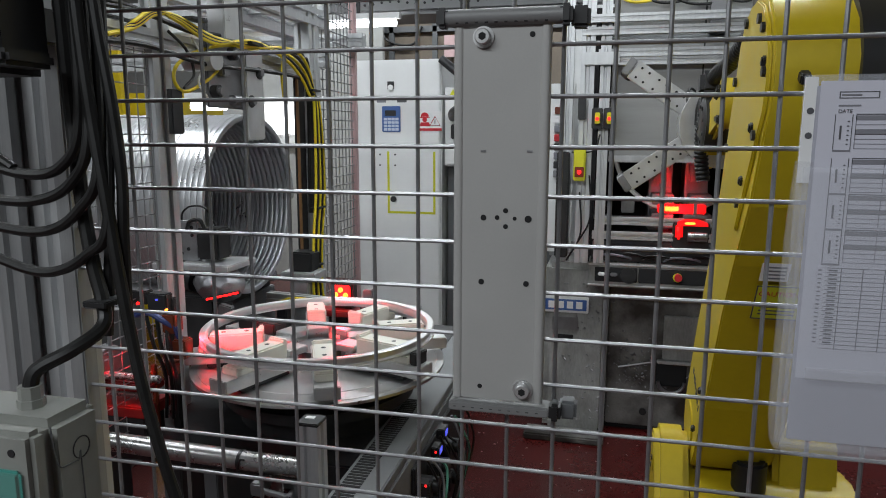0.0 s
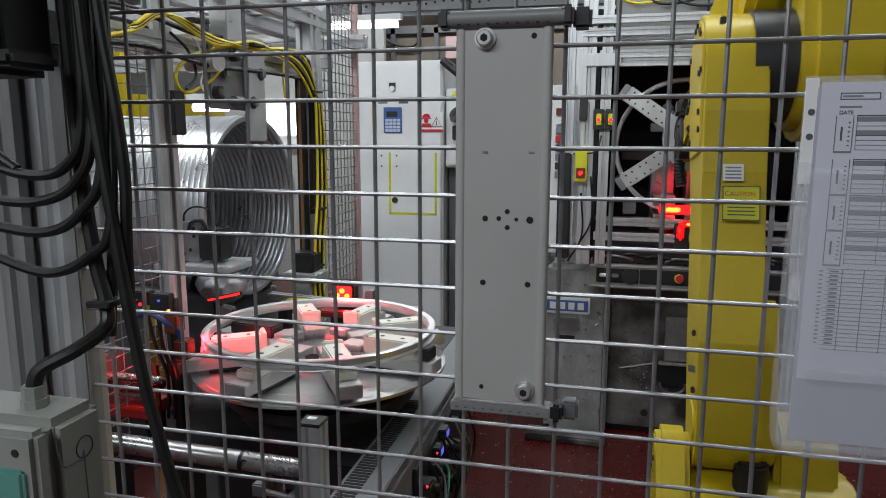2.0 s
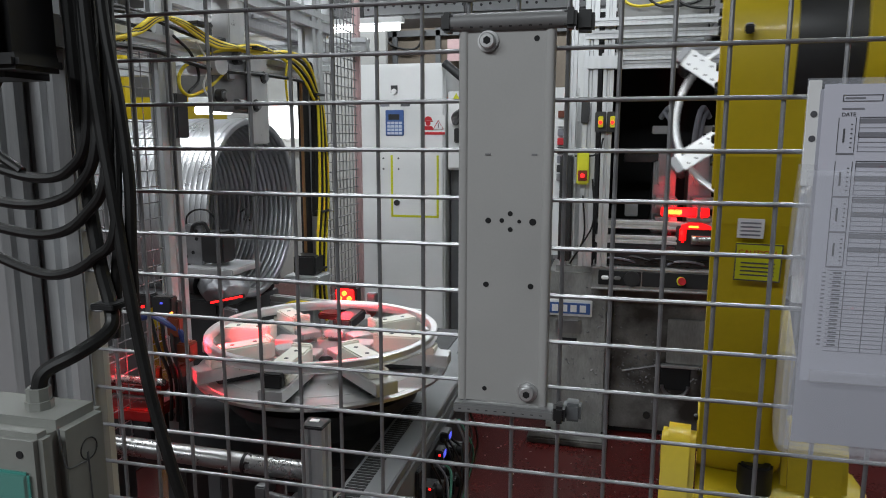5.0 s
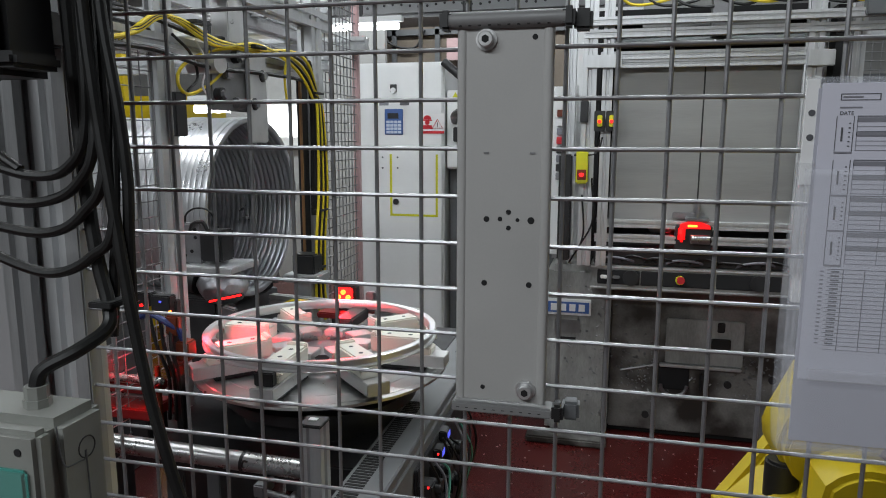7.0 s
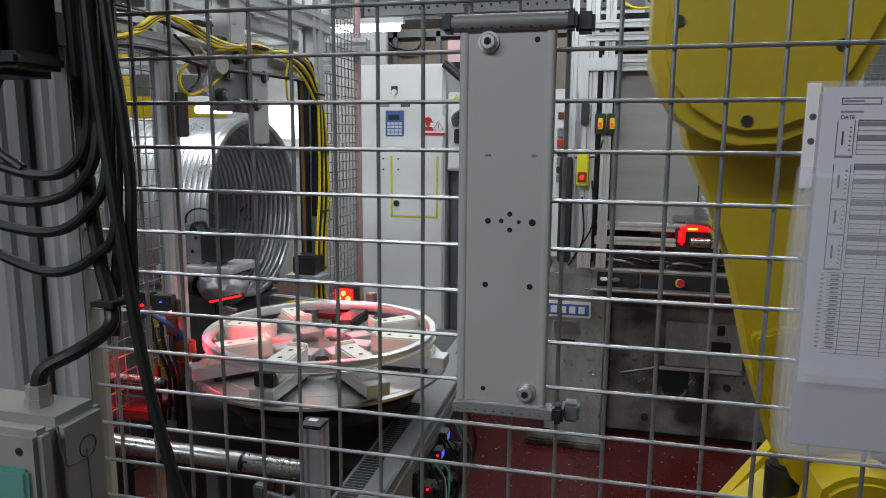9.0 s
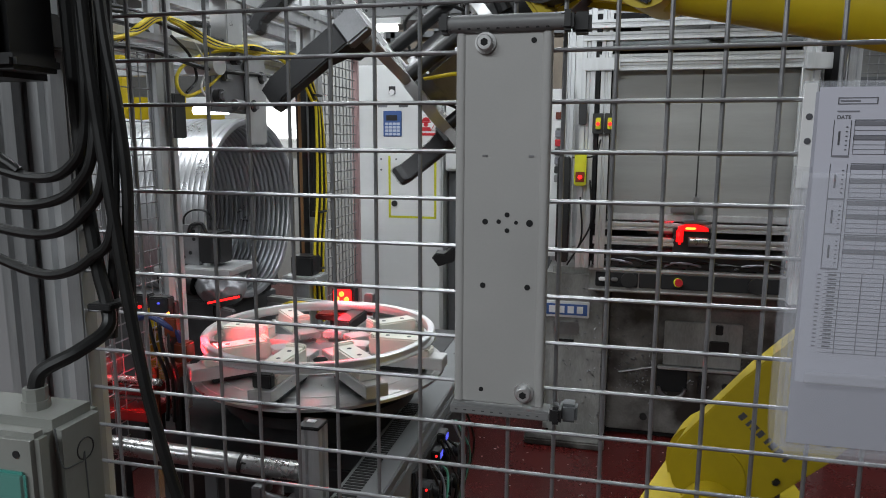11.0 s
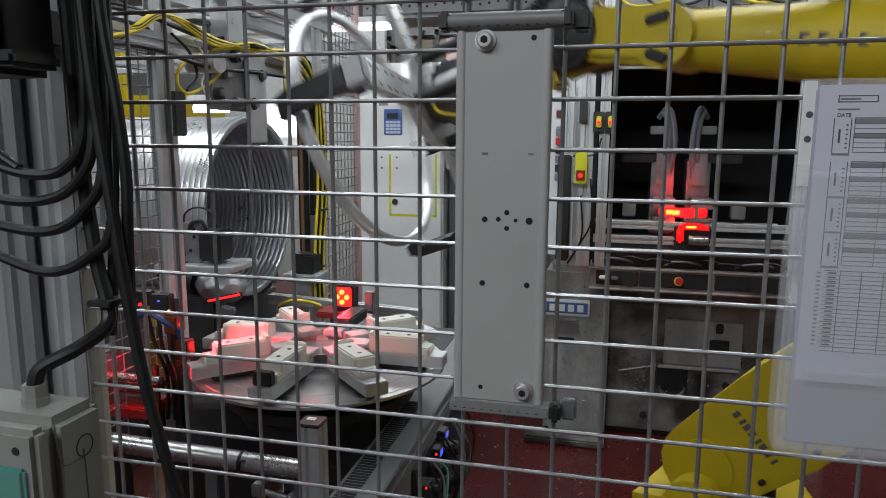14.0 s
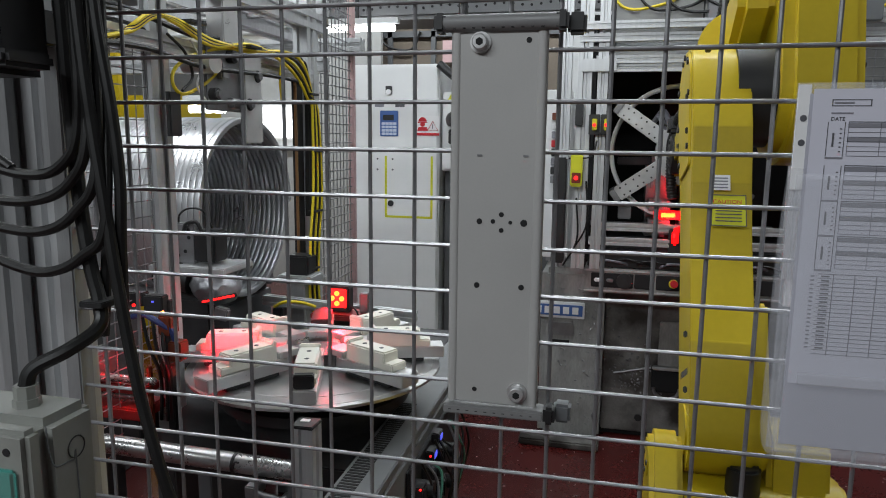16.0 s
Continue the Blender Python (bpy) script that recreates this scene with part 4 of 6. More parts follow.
def build_table_base():
    t = thing("machine_table", "grey machine bed under the rotary disc, with slotted top panels", "machine bed")
    part("bed", nbox(-1.30, -0.55, 1.40, 2.62, 0.69, 0.74, 0.004), DARKMETAL, t)
    part("bearing", ncyl((TX, TY, 0.74), (TX, TY, 0.875), 0.22, 48), DARKMETAL, t, "dark bearing ring")
    bm = ncyl((TX, TY, 0.795), (TX, TY, 0.822), 0.26, 56)
    part("drive_ring", bm, DARKMETAL, t, "dark steel drive ring")
    part("side_cover", nbox(-0.545, -0.440, 1.02, 2.60, 0.725, 0.752, 0.003), MIDGREY, t, "grey top cover strip")
    part("skirt", nbox(-0.452, -0.436, 1.02, 2.60, 0.585, 0.725, 0.003), MIDGREY, t, "grey side skirt")
    me = finish("slot", nbox(-0.535, -0.490, -0.004, 0.004, 0.7518, 0.7530), VOID)
    for i in range(60):
        ob = new("slot", me)
        ob.parent = t
        ob.location = (0, 1.06 + i * 0.0125, 0)
    for i in range(22):
        ob = new("slot", me)
        ob.parent = t
        ob.location = (0.03, 2.28 + i * 0.0125, 0)
    for x, y in ((-1.26, 1.46), (-0.60, 1.46), (-1.26, 2.55), (-0.60, 2.55)):
        part("leg", nbox(x - 0.04, x + 0.04, y - 0.04, y + 0.04, 0, 0.69, 0.003), GREYDARK, t)
    # corner post with cap
    p = thing("profile_post", "short slotted aluminium post with a black cap", "profile post")
    bm = B()
    profile_bar(bm, (-0.553, 1.20, 0.0), (-0.553, 1.20, 0.935), 0.045)
    part("post", bm, ALU, p)
    part("cap", nbox(-0.577, -0.529, 1.176, 1.224, 0.935, 0.942, 0.002), BLACK, p, "dark plastic cap")
    lb = part("label", nbox(-0.566, -0.548, 1.200, 1.212, 0.942, 0.9432), SIGNWHITE, p, "small white label")
    # chromed tube across
    c = thing("feed_tube", "chromed steel tube strapped with a black band", "tube")
    part("tube", sweep(B(), [(-1.45, 1.21, 0.845), (-0.585, 1.24, 0.812)], 0.0205, 24), CHROME, c)
    part("strap", sweep(B(), [(-0.735, 1.235, 0.8175), (-0.728, 1.235, 0.8172)], 0.0222, 20), BLACK, c, "black band")
    part("strap_tail", ntube([(-0.735, 1.22, 0.80), (-0.715, 1.20, 0.835), (-0.700, 1.19, 0.842)], 0.0022, 6), BLACK, c)
    part("bracket", nbox(-1.46, -1.40, 1.17, 1.25, 0.0, 0.83, 0.003), GREYDARK, c)
    part("bracket", nbox(-0.600, -0.576, 1.205, 1.235, 0.0, 0.795, 0.002), GREYDARK, c)
    q = thing("swivel_clamp", "small steel swivel clamp below the tube", "clamp")
    bm = sweep(B(), [(-0.68, 1.20, 0.775), (-0.60, 1.205, 0.762)], 0.007, 10)
    cyl(bm, (-0.605, 1.19, 0.762), (-0.605, 1.22, 0.762), 0.013, 14)
    box(bm, -0.69, -0.665, 1.19, 1.24, 0.764, 0.792, 0.003)
    part("clamp", bm, STEEL, q)


# ---------------------------------------------------------------- coil of rolled profile
def build_coil():
    c = thing("profile_coil", "helical coil of bright rolled aluminium rim profile", "coil")
    turns, pitch, r, n = 42, 0.0225, 0.335, 64
    cx, cy, cz = -1.335, 2.42, 1.228
    sec = [(-0.0110, -0.003), (-0.0088, -0.009), (-0.004, -0.0115), (0.004, -0.0115), (0.0088, -0.009), (0.0110, -0.003), (0.0110, 0.0072), (0.0100, 0.0090), (0.0060, 0.0095), (-0.0060, 0.0095), (-0.0100, 0.0090), (-0.0110, 0.0072)]
    k = len(sec)
    for w in range(turns):
        bm = B()
        rings = []
        for i in range(w * n, w * n + n + 1):
            a = 2 * math.pi * i / n
            rr = r + 0.002 * math.sin(i * 0.013)
            rings.append([bm.verts.new((cx - i / n * pitch + u, cy + (rr + v) * math.cos(a), cz + (rr + v) * math.sin(a))) for u, v in sec])
        for p, q in zip(rings, rings[1:]):
            for j in range(k):
                bm.faces.new((p[j], p[(j + 1) % k], q[(j + 1) % k], q[j]))
        bm.faces.new(rings[0])
        bm.faces.new(rings[-1][::-1])
        part("turn", bm, COILALU, c)
    # stand that carries the coil
    s = thing("coil_stand", "dark steel roller stand under the coil", "stand")
    for x in (-1.42, -2.08):
        part("frame", nbox(x - 0.03, x + 0.03, 2.16, 2.68, 0.0, 0.855, 0.004), GREYDARK, s)
    for y in (2.22, 2.62):
        part("roller", ncyl((-2.12, y, 0.910), (-1.36, y, 0.910), 0.026, 20), STEEL, s, "steel support roller")
    for y in (2.22, 2.62):
        part("bearing_block", nbox(-1.46, -1.395, y - 0.035, y + 0.035, 0.855, 0.920, 0.006), DARKMETAL, s)


# ---------------------------------------------------------------- control cabinets
def build_cabinets():
    c = thing("control_cabinet", "tall off-white steel control cabinet with keypad and warning sign", "control cabinet")
    x0, x1, yf, z1 = -1.575, -1.012, 4.2, 1.955
    part("body", nbox(x0, x1, yf + 0.012, yf + 0.62, 0.0, z1, 0.006), WHITEPAINT, c)
    dr = part("door", nbox(x0 + 0.02, x1 - 0.008, yf - 0.010, yf + 0.012, 0.10, z1 - 0.015, 0.006), WHITEPAINT, c)
    yd = yf - 0.010
    k = part("keypad", nbox(-1.392, -1.272, yd - 0.006, yd, 1.513, 1.672, 0.003), BLUE, c, "blue membrane keypad with display")
    part("display", nbox(-1.372, -1.300, yd - 0.0075, yd - 0.006, 1.612, 1.646, 0.001), DARKMETAL, k)
    kme = finish("key", nbox(-0.011, 0.011, -0.0015, 0, -0.008, 0.008, 0.0008), LIGHTBLUE)
    for i in range(4):
        for j in range(4):
            ob = new("key", kme)
            ob.parent = k
            ob.location = (-1.369 + i * 0.025, yd - 0.006, 1.592 - j * 0.021)
    s = part("warning_sign", nbox(-1.162, -1.008, yd - 0.0025, yd, 1.520, 1.640, 0.0005), SIGNWHITE, c, "white sign with a red figure, triangle and band")
    part("band", nbox(-1.162, -1.008, yd - 0.0040, yd - 0.0026, 1.520, 1.536), SIGNRED, s)
    bm = prism(B(), arc(-1.115, 1.606, 0.026, 0, 180, 12), yd - 0.004, yd - 0.0026)
    box(bm, -1.146, -1.084, yd - 0.004, yd - 0.0026, 1.598, 1.605)
    cyl(bm, (-1.115, yd - 0.0041, 1.588), (-1.115, yd - 0.0026, 1.588), 0.015, 14)
    prism(bm, [(-1.150, 1.548), (-1.080, 1.548), (-1.088, 1.572), (-1.140, 1.572)], yd - 0.004, yd - 0.0026)
    part("symbol", bm, SIGNRED, s)
    bm = B()
    tri = [(-1.082, 1.553), (-1.018, 1.553), (-1.050, 1.606)]
    sweep(bm, [(x, yd - 0.0035, z) for x, z in tri], 0.0035, 6, closed=True)
    part("triangle", bm, SIGNRED, s)
    part("mark", nbox(-1.0525, -1.0475, yd - 0.004, yd - 0.0026, 1.562, 1.588), INK, s)
    # lamp, latch plates and tape frame
    part("plate", nbox(-1.355, -1.312, yd - 0.004, yd, 1.775, 1.822, 0.001), DARKMETAL, c)
    part("button", ncyl((-1.333, yd - 0.014, 1.785), (-1.333, yd, 1.785), 0.017, 20), SIGNWHITE, c, "white round button")
    part("label", nbox(-1.426, -1.366, yd - 0.002, yd, 1.694, 1.716), INKLIGHT, c)
    part("label", nbox(-1.292, -1.232, yd - 0.002, yd, 1.694, 1.716), INK, c)
    for a, b_, z0, z1_ in ((-1.362, -1.348, 1.008, 1.392), (-1.062, -1.048, 1.008, 1.392), (-1.362, -1.048, 1.000, 1.014)):
        part("tape", nbox(a, b_, yd - 0.0018, yd, z0, z1_), TAPE, c, "yellow marking tape")
    part("lock", ncyl((-1.322, yd - 0.012, 1.092), (-1.322, yd, 1.092), 0.019, 20), BLACK, c, "black round lock")
    for x, z in ((-1.41, 1.372), (-1.31, 1.372), (-1.41, 1.305), (-1.31, 1.305)):
        part("screw", ncyl((x, yd - 0.003, z), (x, yd, z), 0.006, 10), INK, c)

    j = thing("wall_box", "light grey steel junction box with a black latch", "junction box")
    part("body", nbox(-1.002, -0.255, 4.24, 4.60, 1.300, 1.785, 0.006), WHITEPAINT, j)
    part("door", nbox(-0.99, -0.83, 4.226, 4.24, 1.312, 1.772, 0.004), WHITEPAINT, j)
    part("door", nbox(-0.822, -0.27, 4.226, 4.24, 1.312, 1.772, 0.004), GREYPAINT, j)
    part("latch", nbox(-0.955, -0.918, 4.205, 4.226, 1.470, 1.560, 0.006), BLACK, j, "black swing latch")
    bm = prism(B(), [(-0.965, 1.738), (-0.925, 1.738), (-0.945, 1.772)], 4.2225, 4.2255)
    part("warning_triangle", bm, TAPE, j)
    g = thing("cabinet_column", "dark grey steel column under the junction box", "column")
    part("column", nbox(-0.995, -0.86, 4.30, 4.50, 0.0, 1.30, 0.004), GREYDARK, g)
    part("column", nbox(-0.855, -0.27, 4.45, 4.50, 0.0, 1.30, 0.004), GREYDARK, g)
    h = solo("bent_pipe", sweep(B(), [(-1.01, 4.18, 1.95), (-0.80, 4.16, 1.78)], 0.026, 12), DARKMETAL, "dark bent pipe beside the cabinet's top", "pipe")


# ---------------------------------------------------------------- welding machine
def build_welder():
    w = thing("rim_welder", "grey flash welding machine with worn paint and dark opening", "welding machine")
    yf = 3.47
    # casting left of the front, with round foot
    bm = nbox(-0.28, 0.03, 3.36, 4.1, 0.0, 0.88, 0.03)
    part("side_casting", bm, WELDSTREAK, w, "spattered light grey casting")
    part("foot_plate", nbox(-0.36, 0.03, 3.24, 3.36, 0.0, 0.035, 0.008), WELDGREY, w)
    bp = part("maker_plate", nbox(-0.33, -0.065, 3.352, 3.360, 0.632, 0.715, 0.003), SIGNWHITE, w, "blue and white maker's plate")
    part("field", nbox(-0.32, -0.075, 3.349, 3.3525, 0.645, 0.700, 0.001), BLUE, bp)
    for k in range(5):
        part("bar", nbox(-0.305 + k * 0.045, -0.275 + k * 0.045, 3.347, 3.3495, 0.655, 0.690), SIGNWHITE, bp)
    part("type_plate", nbox(-0.24, -0.115, 3.352, 3.360, 0.545, 0.610, 0.001), STEEL, w)
    part("slot", nbox(-0.22, -0.135, 3.354, 3.362, 0.495, 0.520, 0.001), VOID, w)
    part("front_panel", nbox(0.034, 0.98, yf, 4.2, 0.03, 0.80, 0.006), WELDGREY, w)
    part("plinth", nbox(0.034, 0.98, yf + 0.03, 4.2, 0.0, 0.03), VOID, w)
    part("apron", nbox(0.30, 0.66, yf - 0.02, yf - 0.001, 0.395, 0.62, 0.004), WELDSTREAK, w, "grey cover plate")
    part("lip", nbox(0.275, 0.655, yf - 0.035, yf - 0.002, 0.376, 0.392, 0.004), ALU, w, "pale bent lip")
    # near-black block painted as the shade inside the chute
    part("opening", nbox(0.275, 0.42, yf - 0.012, yf + 0.02, 0.255, 0.372, 0.006), VOID, w, "dark chute opening")
    bm = sweep(B(), [(0.347 + 0.062 * math.cos(radians(a)), yf - 0.03, 0.285 + 0.055 * math.sin(radians(a))) for a in range(180, 361, 15)], 0.009, 8)
    part("cradle", bm, STEEL, w, "steel cradle")
    # weld spatter on the casting and the panel
    random.seed(23)
    bm = B()
    for k in range(420):
        side = k % 5 < 2
        x = random.choice((random.gauss(0.0, 0.025), random.uniform(-0.2, 0.02))) if side else random.choice((random.gauss(0.16, 0.05), random.gauss(0.70, 0.06), random.uniform(0.08, 0.9)))
        z = random.uniform(0.08, 0.86) if side else random.gauss(0.36, 0.07)
        x, z = min(max(x, -0.2), 0.95), min(max(z, 0.08), 0.78)
        y = 3.36 if x < 0.025 else yf
        q = random.uniform(0.0015, 0.0065)
        cyl(bm, (x, y + 0.002, z), (x + random.uniform(-0.01, 0.01), y - q * 0.8, z + random.uniform(-0.008, 0.004)), q, 6, q * 0.4)
    tagged(part("spatter", bm, STEEL, w), "beads of dull weld spatter", kind="stuff")
    part("drip_line", ntube([(0.09, yf - 0.004, 0.335), (0.16, yf - 0.006, 0.352), (0.27, yf - 0.004, 0.378)], 0.006, 6), STEEL, w)
    part("socket", nbox(0.51, 0.60, yf - 0.03, yf - 0.02, 0.475, 0.535, 0.004), BLACK, w)
    part("socket", nbox(0.535, 0.570, yf - 0.026, yf - 0.018, 0.565, 0.615, 0.004), BLACK, w)
    part("handle", nbox(0.47, 0.495, yf - 0.03, yf, 0.26, 0.35, 0.004), BLACK, w)
    for x, z in ((0.22, 0.11), (0.60, 0.30), (0.80, 0.34)):
        part("knob", ncyl((x, yf - 0.012, z), (x, yf, z), 0.018, 16), DARKMETAL, w)
    # control ledge
    l = part("control_ledge", nbox(-0.07, 0.78, 3.22, 3.60, 0.80, 0.915, 0.006), WELDSTREAK, w)
    part("edge_strip", nbox(-0.072, 0.782, 3.214, 3.222, 0.806, 0.814, 0.002), ALU, l, "bright bottom edge")
    part("edge_strip", nbox(-0.072, 0.782, 3.214, 3.222, 0.903, 0.911, 0.002), ALU, l, "bright top edge")
    for x0, x1 in ((-0.04, 0.15), (0.155, 0.235), (0.25, 0.47), (0.48, 0.75)):
        part("bay", nbox(x0, x1, 3.213, 3.225, 0.828, 0.895, 0.003), VOID, l)
    for x, m_ in ((0.115, LEDGREEN), (0.14, LEDRED), (0.645, LEDGREEN), (0.672, LEDRED)):
        part("lamp", ncyl((x, 3.205, 0.858), (x, 3.215, 0.858), 0.006, 10), m_, l)
    for x in (0.11, 0.655):
        part("gauge", ncyl((x, 3.204, 0.862), (x, 3.214, 0.862), 0.036, 20), DARKMETAL, l)
    bm = ncyl((0.325, 3.17, 0.868), (0.325, 3.20, 0.868), 0.017, 20, 0.014)
    part("stop_button", bm, SIGNRED, l, "red mushroom stop button")
    part("stop_base", ncyl((0.325, 3.20, 0.862), (0.325, 3.22, 0.862), 0.020, 16), TAPE, l)
    for x in (-0.01, 0.045):
        part("knob", nbox(x - 0.016, x + 0.016, 3.20, 3.215, 0.855, 0.872, 0.004), SIGNWHITE if x < 0 else STEEL, l)
    random.seed(11)
    for k in range(8):
        x = -0.05 + k * 0.10
        part("cable", ntube([(x, 3.26, 0.915), (x + 0.05, 3.22, 0.945 + random.uniform(0, 0.02)), (x + 0.14, 3.225, 0.935 + random.uniform(0, 0.02)), (x + 0.20, 3.27, 0.918)], 0.006, 6), RUBBER if k % 3 else INKLIGHT, l)
    part("end_box", nbox(0.785, 0.85, 3.20, 3.30, 0.79, 0.935, 0.004), WHITEPAINT, w)
    # frame of profiles round the opening
    f = thing("welder_frame", "slotted aluminium profile frame round the sliding door", "frame")
    bm = B()
    for x, s in ((-0.105, 0.06), (-0.028, 0.045), (0.80, 0.06)):
        b2 = B()
        profile_bar(b2, (x, 3.22, 0.915), (x, 3.22, 2.6), s)
        part("post", b2, ALU, f)
    for z, x0, x1, y in ((1.995, -0.13, 1.10, 3.18), (1.945, -0.13, 1.10, 3.20), (1.855, -0.06, 0.83, 3.235), (1.82, 0.0, 0.83, 3.245), (1.110, -0.03, 0.78, 3.24), (1.045, -0.06, 0.78, 3.22), (2.30, -0.13, 1.10, 3.22)):
        b2 = B()
        profile_bar(b2, (x0, y, z), (x1, y, z), 0.034)
        part("rail", b2, ALU, f)
    part("ledge", nbox(-0.06, 0.80, 3.24, 3.40, 0.92, 0.99, 0.004), DARKMETAL, f, "dark lower ledge")
    part("bracket", nbox(-0.12, 0.03, 3.175, 3.19, 1.80, 1.855, 0.003), ALU, f)
    for x in (-0.055, -0.004):
        part("sensor_plate", nbox(x - 0.024, x + 0.024, 3.165, 3.19, 1.525, 1.615, 0.003), DARKMETAL, f)
        q = part("sensor", nbox(x - 0.010, x + 0.012, 3.145, 3.165, 1.545, 1.595, 0.003), TAPE, f, "yellow safety sensor")
        part("lens", ncyl((x, 3.141, 1.568), (x, 3.146, 1.568), 0.008, 10), LEDRED if x < 0 else BLACK, q)
    part("hinge", nbox(-0.140, -0.105, 3.165, 3.19, 1.565, 1.66, 0.003), DARKMETAL, f)
    e = thing("emergency_stop", "yellow emergency stop box with a glowing red button", "emergency stop")
    part("box", nbox(-0.150, -0.098, 3.13, 3.18, 1.295, 1.440, 0.006), TAPE, e)
    part("face", nbox(-0.144, -0.104, 3.126, 3.131, 1.312, 1.358, 0.002), ORANGE, e)
    part("button", ncyl((-0.124, 3.112, 1.335), (-0.124, 3.127, 1.335), 0.009, 16), LEDRED, e, "lit red button")
    for k, (a, b_) in enumerate((((-0.12, 3.15, 1.245), (-0.17, 3.16, 0.93)), ((-0.08, 3.16, 1.32), (-0.13, 3.16, 1.0)), ((-0.04, 3.15, 1.5), (-0.16, 3.16, 1.42)))):
        mid = ((a[0] + b_[0]) / 2 + 0.035, a[1] - 0.01, (a[2] + b_[2]) / 2 - 0.03)
        solo("sensor_cable", ntube([a, mid, b_], 0.0045, 6), RUBBER, "thin black sensor cable down the post", "cable", "welder cables")
    solo("cable_chain", nbox(-0.235, -0.175, 3.28, 3.34, 0.92, 1.42, 0.006), BLACK, "black ribbed cable chain beside the post", "cable chain")
    # inside of the welder; its walls are near black in place of shade
    i = thing("weld_chamber", "dark inside of the welding machine with clamps", "machine chamber")
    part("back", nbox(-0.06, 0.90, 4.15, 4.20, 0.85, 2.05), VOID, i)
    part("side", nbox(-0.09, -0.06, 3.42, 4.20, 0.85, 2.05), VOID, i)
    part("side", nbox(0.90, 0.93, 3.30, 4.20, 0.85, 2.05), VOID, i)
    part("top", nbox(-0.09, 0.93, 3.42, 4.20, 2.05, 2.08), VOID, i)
    part("bed", nbox(-0.06, 0.90, 3.42, 4.15, 0.86, 1.02), DARKMETAL, i)
    for s in (-1, 1):
        cxx = 0.345 + s * 0.085
        b2 = nbox(cxx - 0.055, cxx + 0.055, 3.62, 3.82, 1.02, 1.40, 0.008)
        box(b2, cxx - 0.035, cxx + 0.035, 3.58, 3.64, 1.27, 1.44, 0.006)
        part("clamp_column", b2, STEEL, i, "steel clamping column")
        b2 = ntube([(cxx - s * 0.02, 3.62, 1.30), (cxx - s * 0.045, 3.56, 1.46), (cxx - s * 0.03, 3.57, 1.60), (cxx - s * 0.005, 3.62, 1.645), (cxx + s * 0.03, 3.66, 1.60)], 0.014, 8)
        part("hose", b2, INKLIGHT, i, "pale grey hose")
        b2 = ntube([(cxx - s * 0.0, 3.62, 1.30), (cxx - s * 0.02, 3.57, 1.46), (cxx - s * 0.01, 3.58, 1.58), (cxx + s * 0.015, 3.63, 1.625)], 0.012, 8)
        part("hose", b2, INKLIGHT, i)
        part("arm", nbox(cxx + s * 0.02 - 0.05, cxx + s * 0.02 + 0.05, 3.60, 3.66, 1.52, 1.56, 0.004), STEEL, i)
        part("arm", nbox(min(cxx, cxx + s * 0.20), max(cxx, cxx + s * 0.20), 3.62, 3.66, 1.38, 1.42, 0.004), DARKMETAL, i)
        part("rod", ncyl((cxx + s * 0.04, 3.45, 1.10), (cxx + s * 0.34, 3.45, 1.10), 0.012, 12), STEEL, i)
        part("valve", nbox(cxx + s * 0.16 - 0.03, cxx + s * 0.16 + 0.03, 3.40, 3.46, 1.13, 1.19, 0.004), STEEL, i)
        part("electrode", nbox(cxx - 0.05, cxx + 0.05, 3.40, 3.56, 1.06, 1.13, 0.004), STEEL, i)
        part("jaw", nbox(cxx - 0.05, cxx + 0.05, 3.42, 3.56, 1.17, 1.22, 0.004), STEEL, i)
    lamp = thing("ring_lamp", "glowing red ring lamp at the weld point", "lamp")
    part("face", nbox(0.303, 0.334, 3.180, 3.20, 1.040, 1.112, 0.010), LEDDIM, lamp, "lit red face")
    part("core", nbox(0.306, 0.318, 3.176, 3.182, 1.075, 1.098, 0.004), LEDRED, lamp, "brightest spot")
    part("strip", prism(B(), [(0.308, 1.100), (0.440, 1.100), (0.436, 1.116), (0.395, 1.130), (0.345, 1.130), (0.312, 1.118)], 3.188, 3.215, "y", 0.003), LEDDIM, lamp, "lit red strip")
    part("spot", nbox(0.340, 0.385, 3.184, 3.190, 1.108, 1.118, 0.003), LEDCORE, lamp)
    part("shell", nbox(0.292, 0.448, 3.20, 3.235, 1.0, 1.112, 0.004), DARKMETAL, lamp)
    part("foot", nbox(0.30, 0.44, 3.20, 3.24, 0.99, 1.0, 0.002), STEEL, lamp)
    part("hood", nbox(0.335, 0.435, 3.20, 3.26, 1.132, 1.146, 0.003), STEEL, lamp, "steel hood")
    part("stem", nbox(0.378, 0.392, 3.22, 3.24, 1.146, 1.21, 0.002), STEEL, lamp)
    solo("bright_cylinder", ncyl((0.355, 3.178, 1.055), (0.435, 3.178, 1.055), 0.021, 20), CHROME, "polished short cylinder beside the lamp", "cylinder")
    glowing = thing("weld_light", "red glowing lamp between the clamping jaws", "lamp")
    part("glass", nbox(0.265, 0.335, 3.40, 3.42, 1.14, 1.168, 0.005), LEDCORE, glowing, "lit orange glass")
    # glowing bar imitates the lamp's red light reflected by the jaw
    part("rim", nbox(0.235, 0.455, 3.405, 3.425, 1.132, 1.176, 0.005), LEDDIM, glowing, "glowing bar for red light on the jaw")


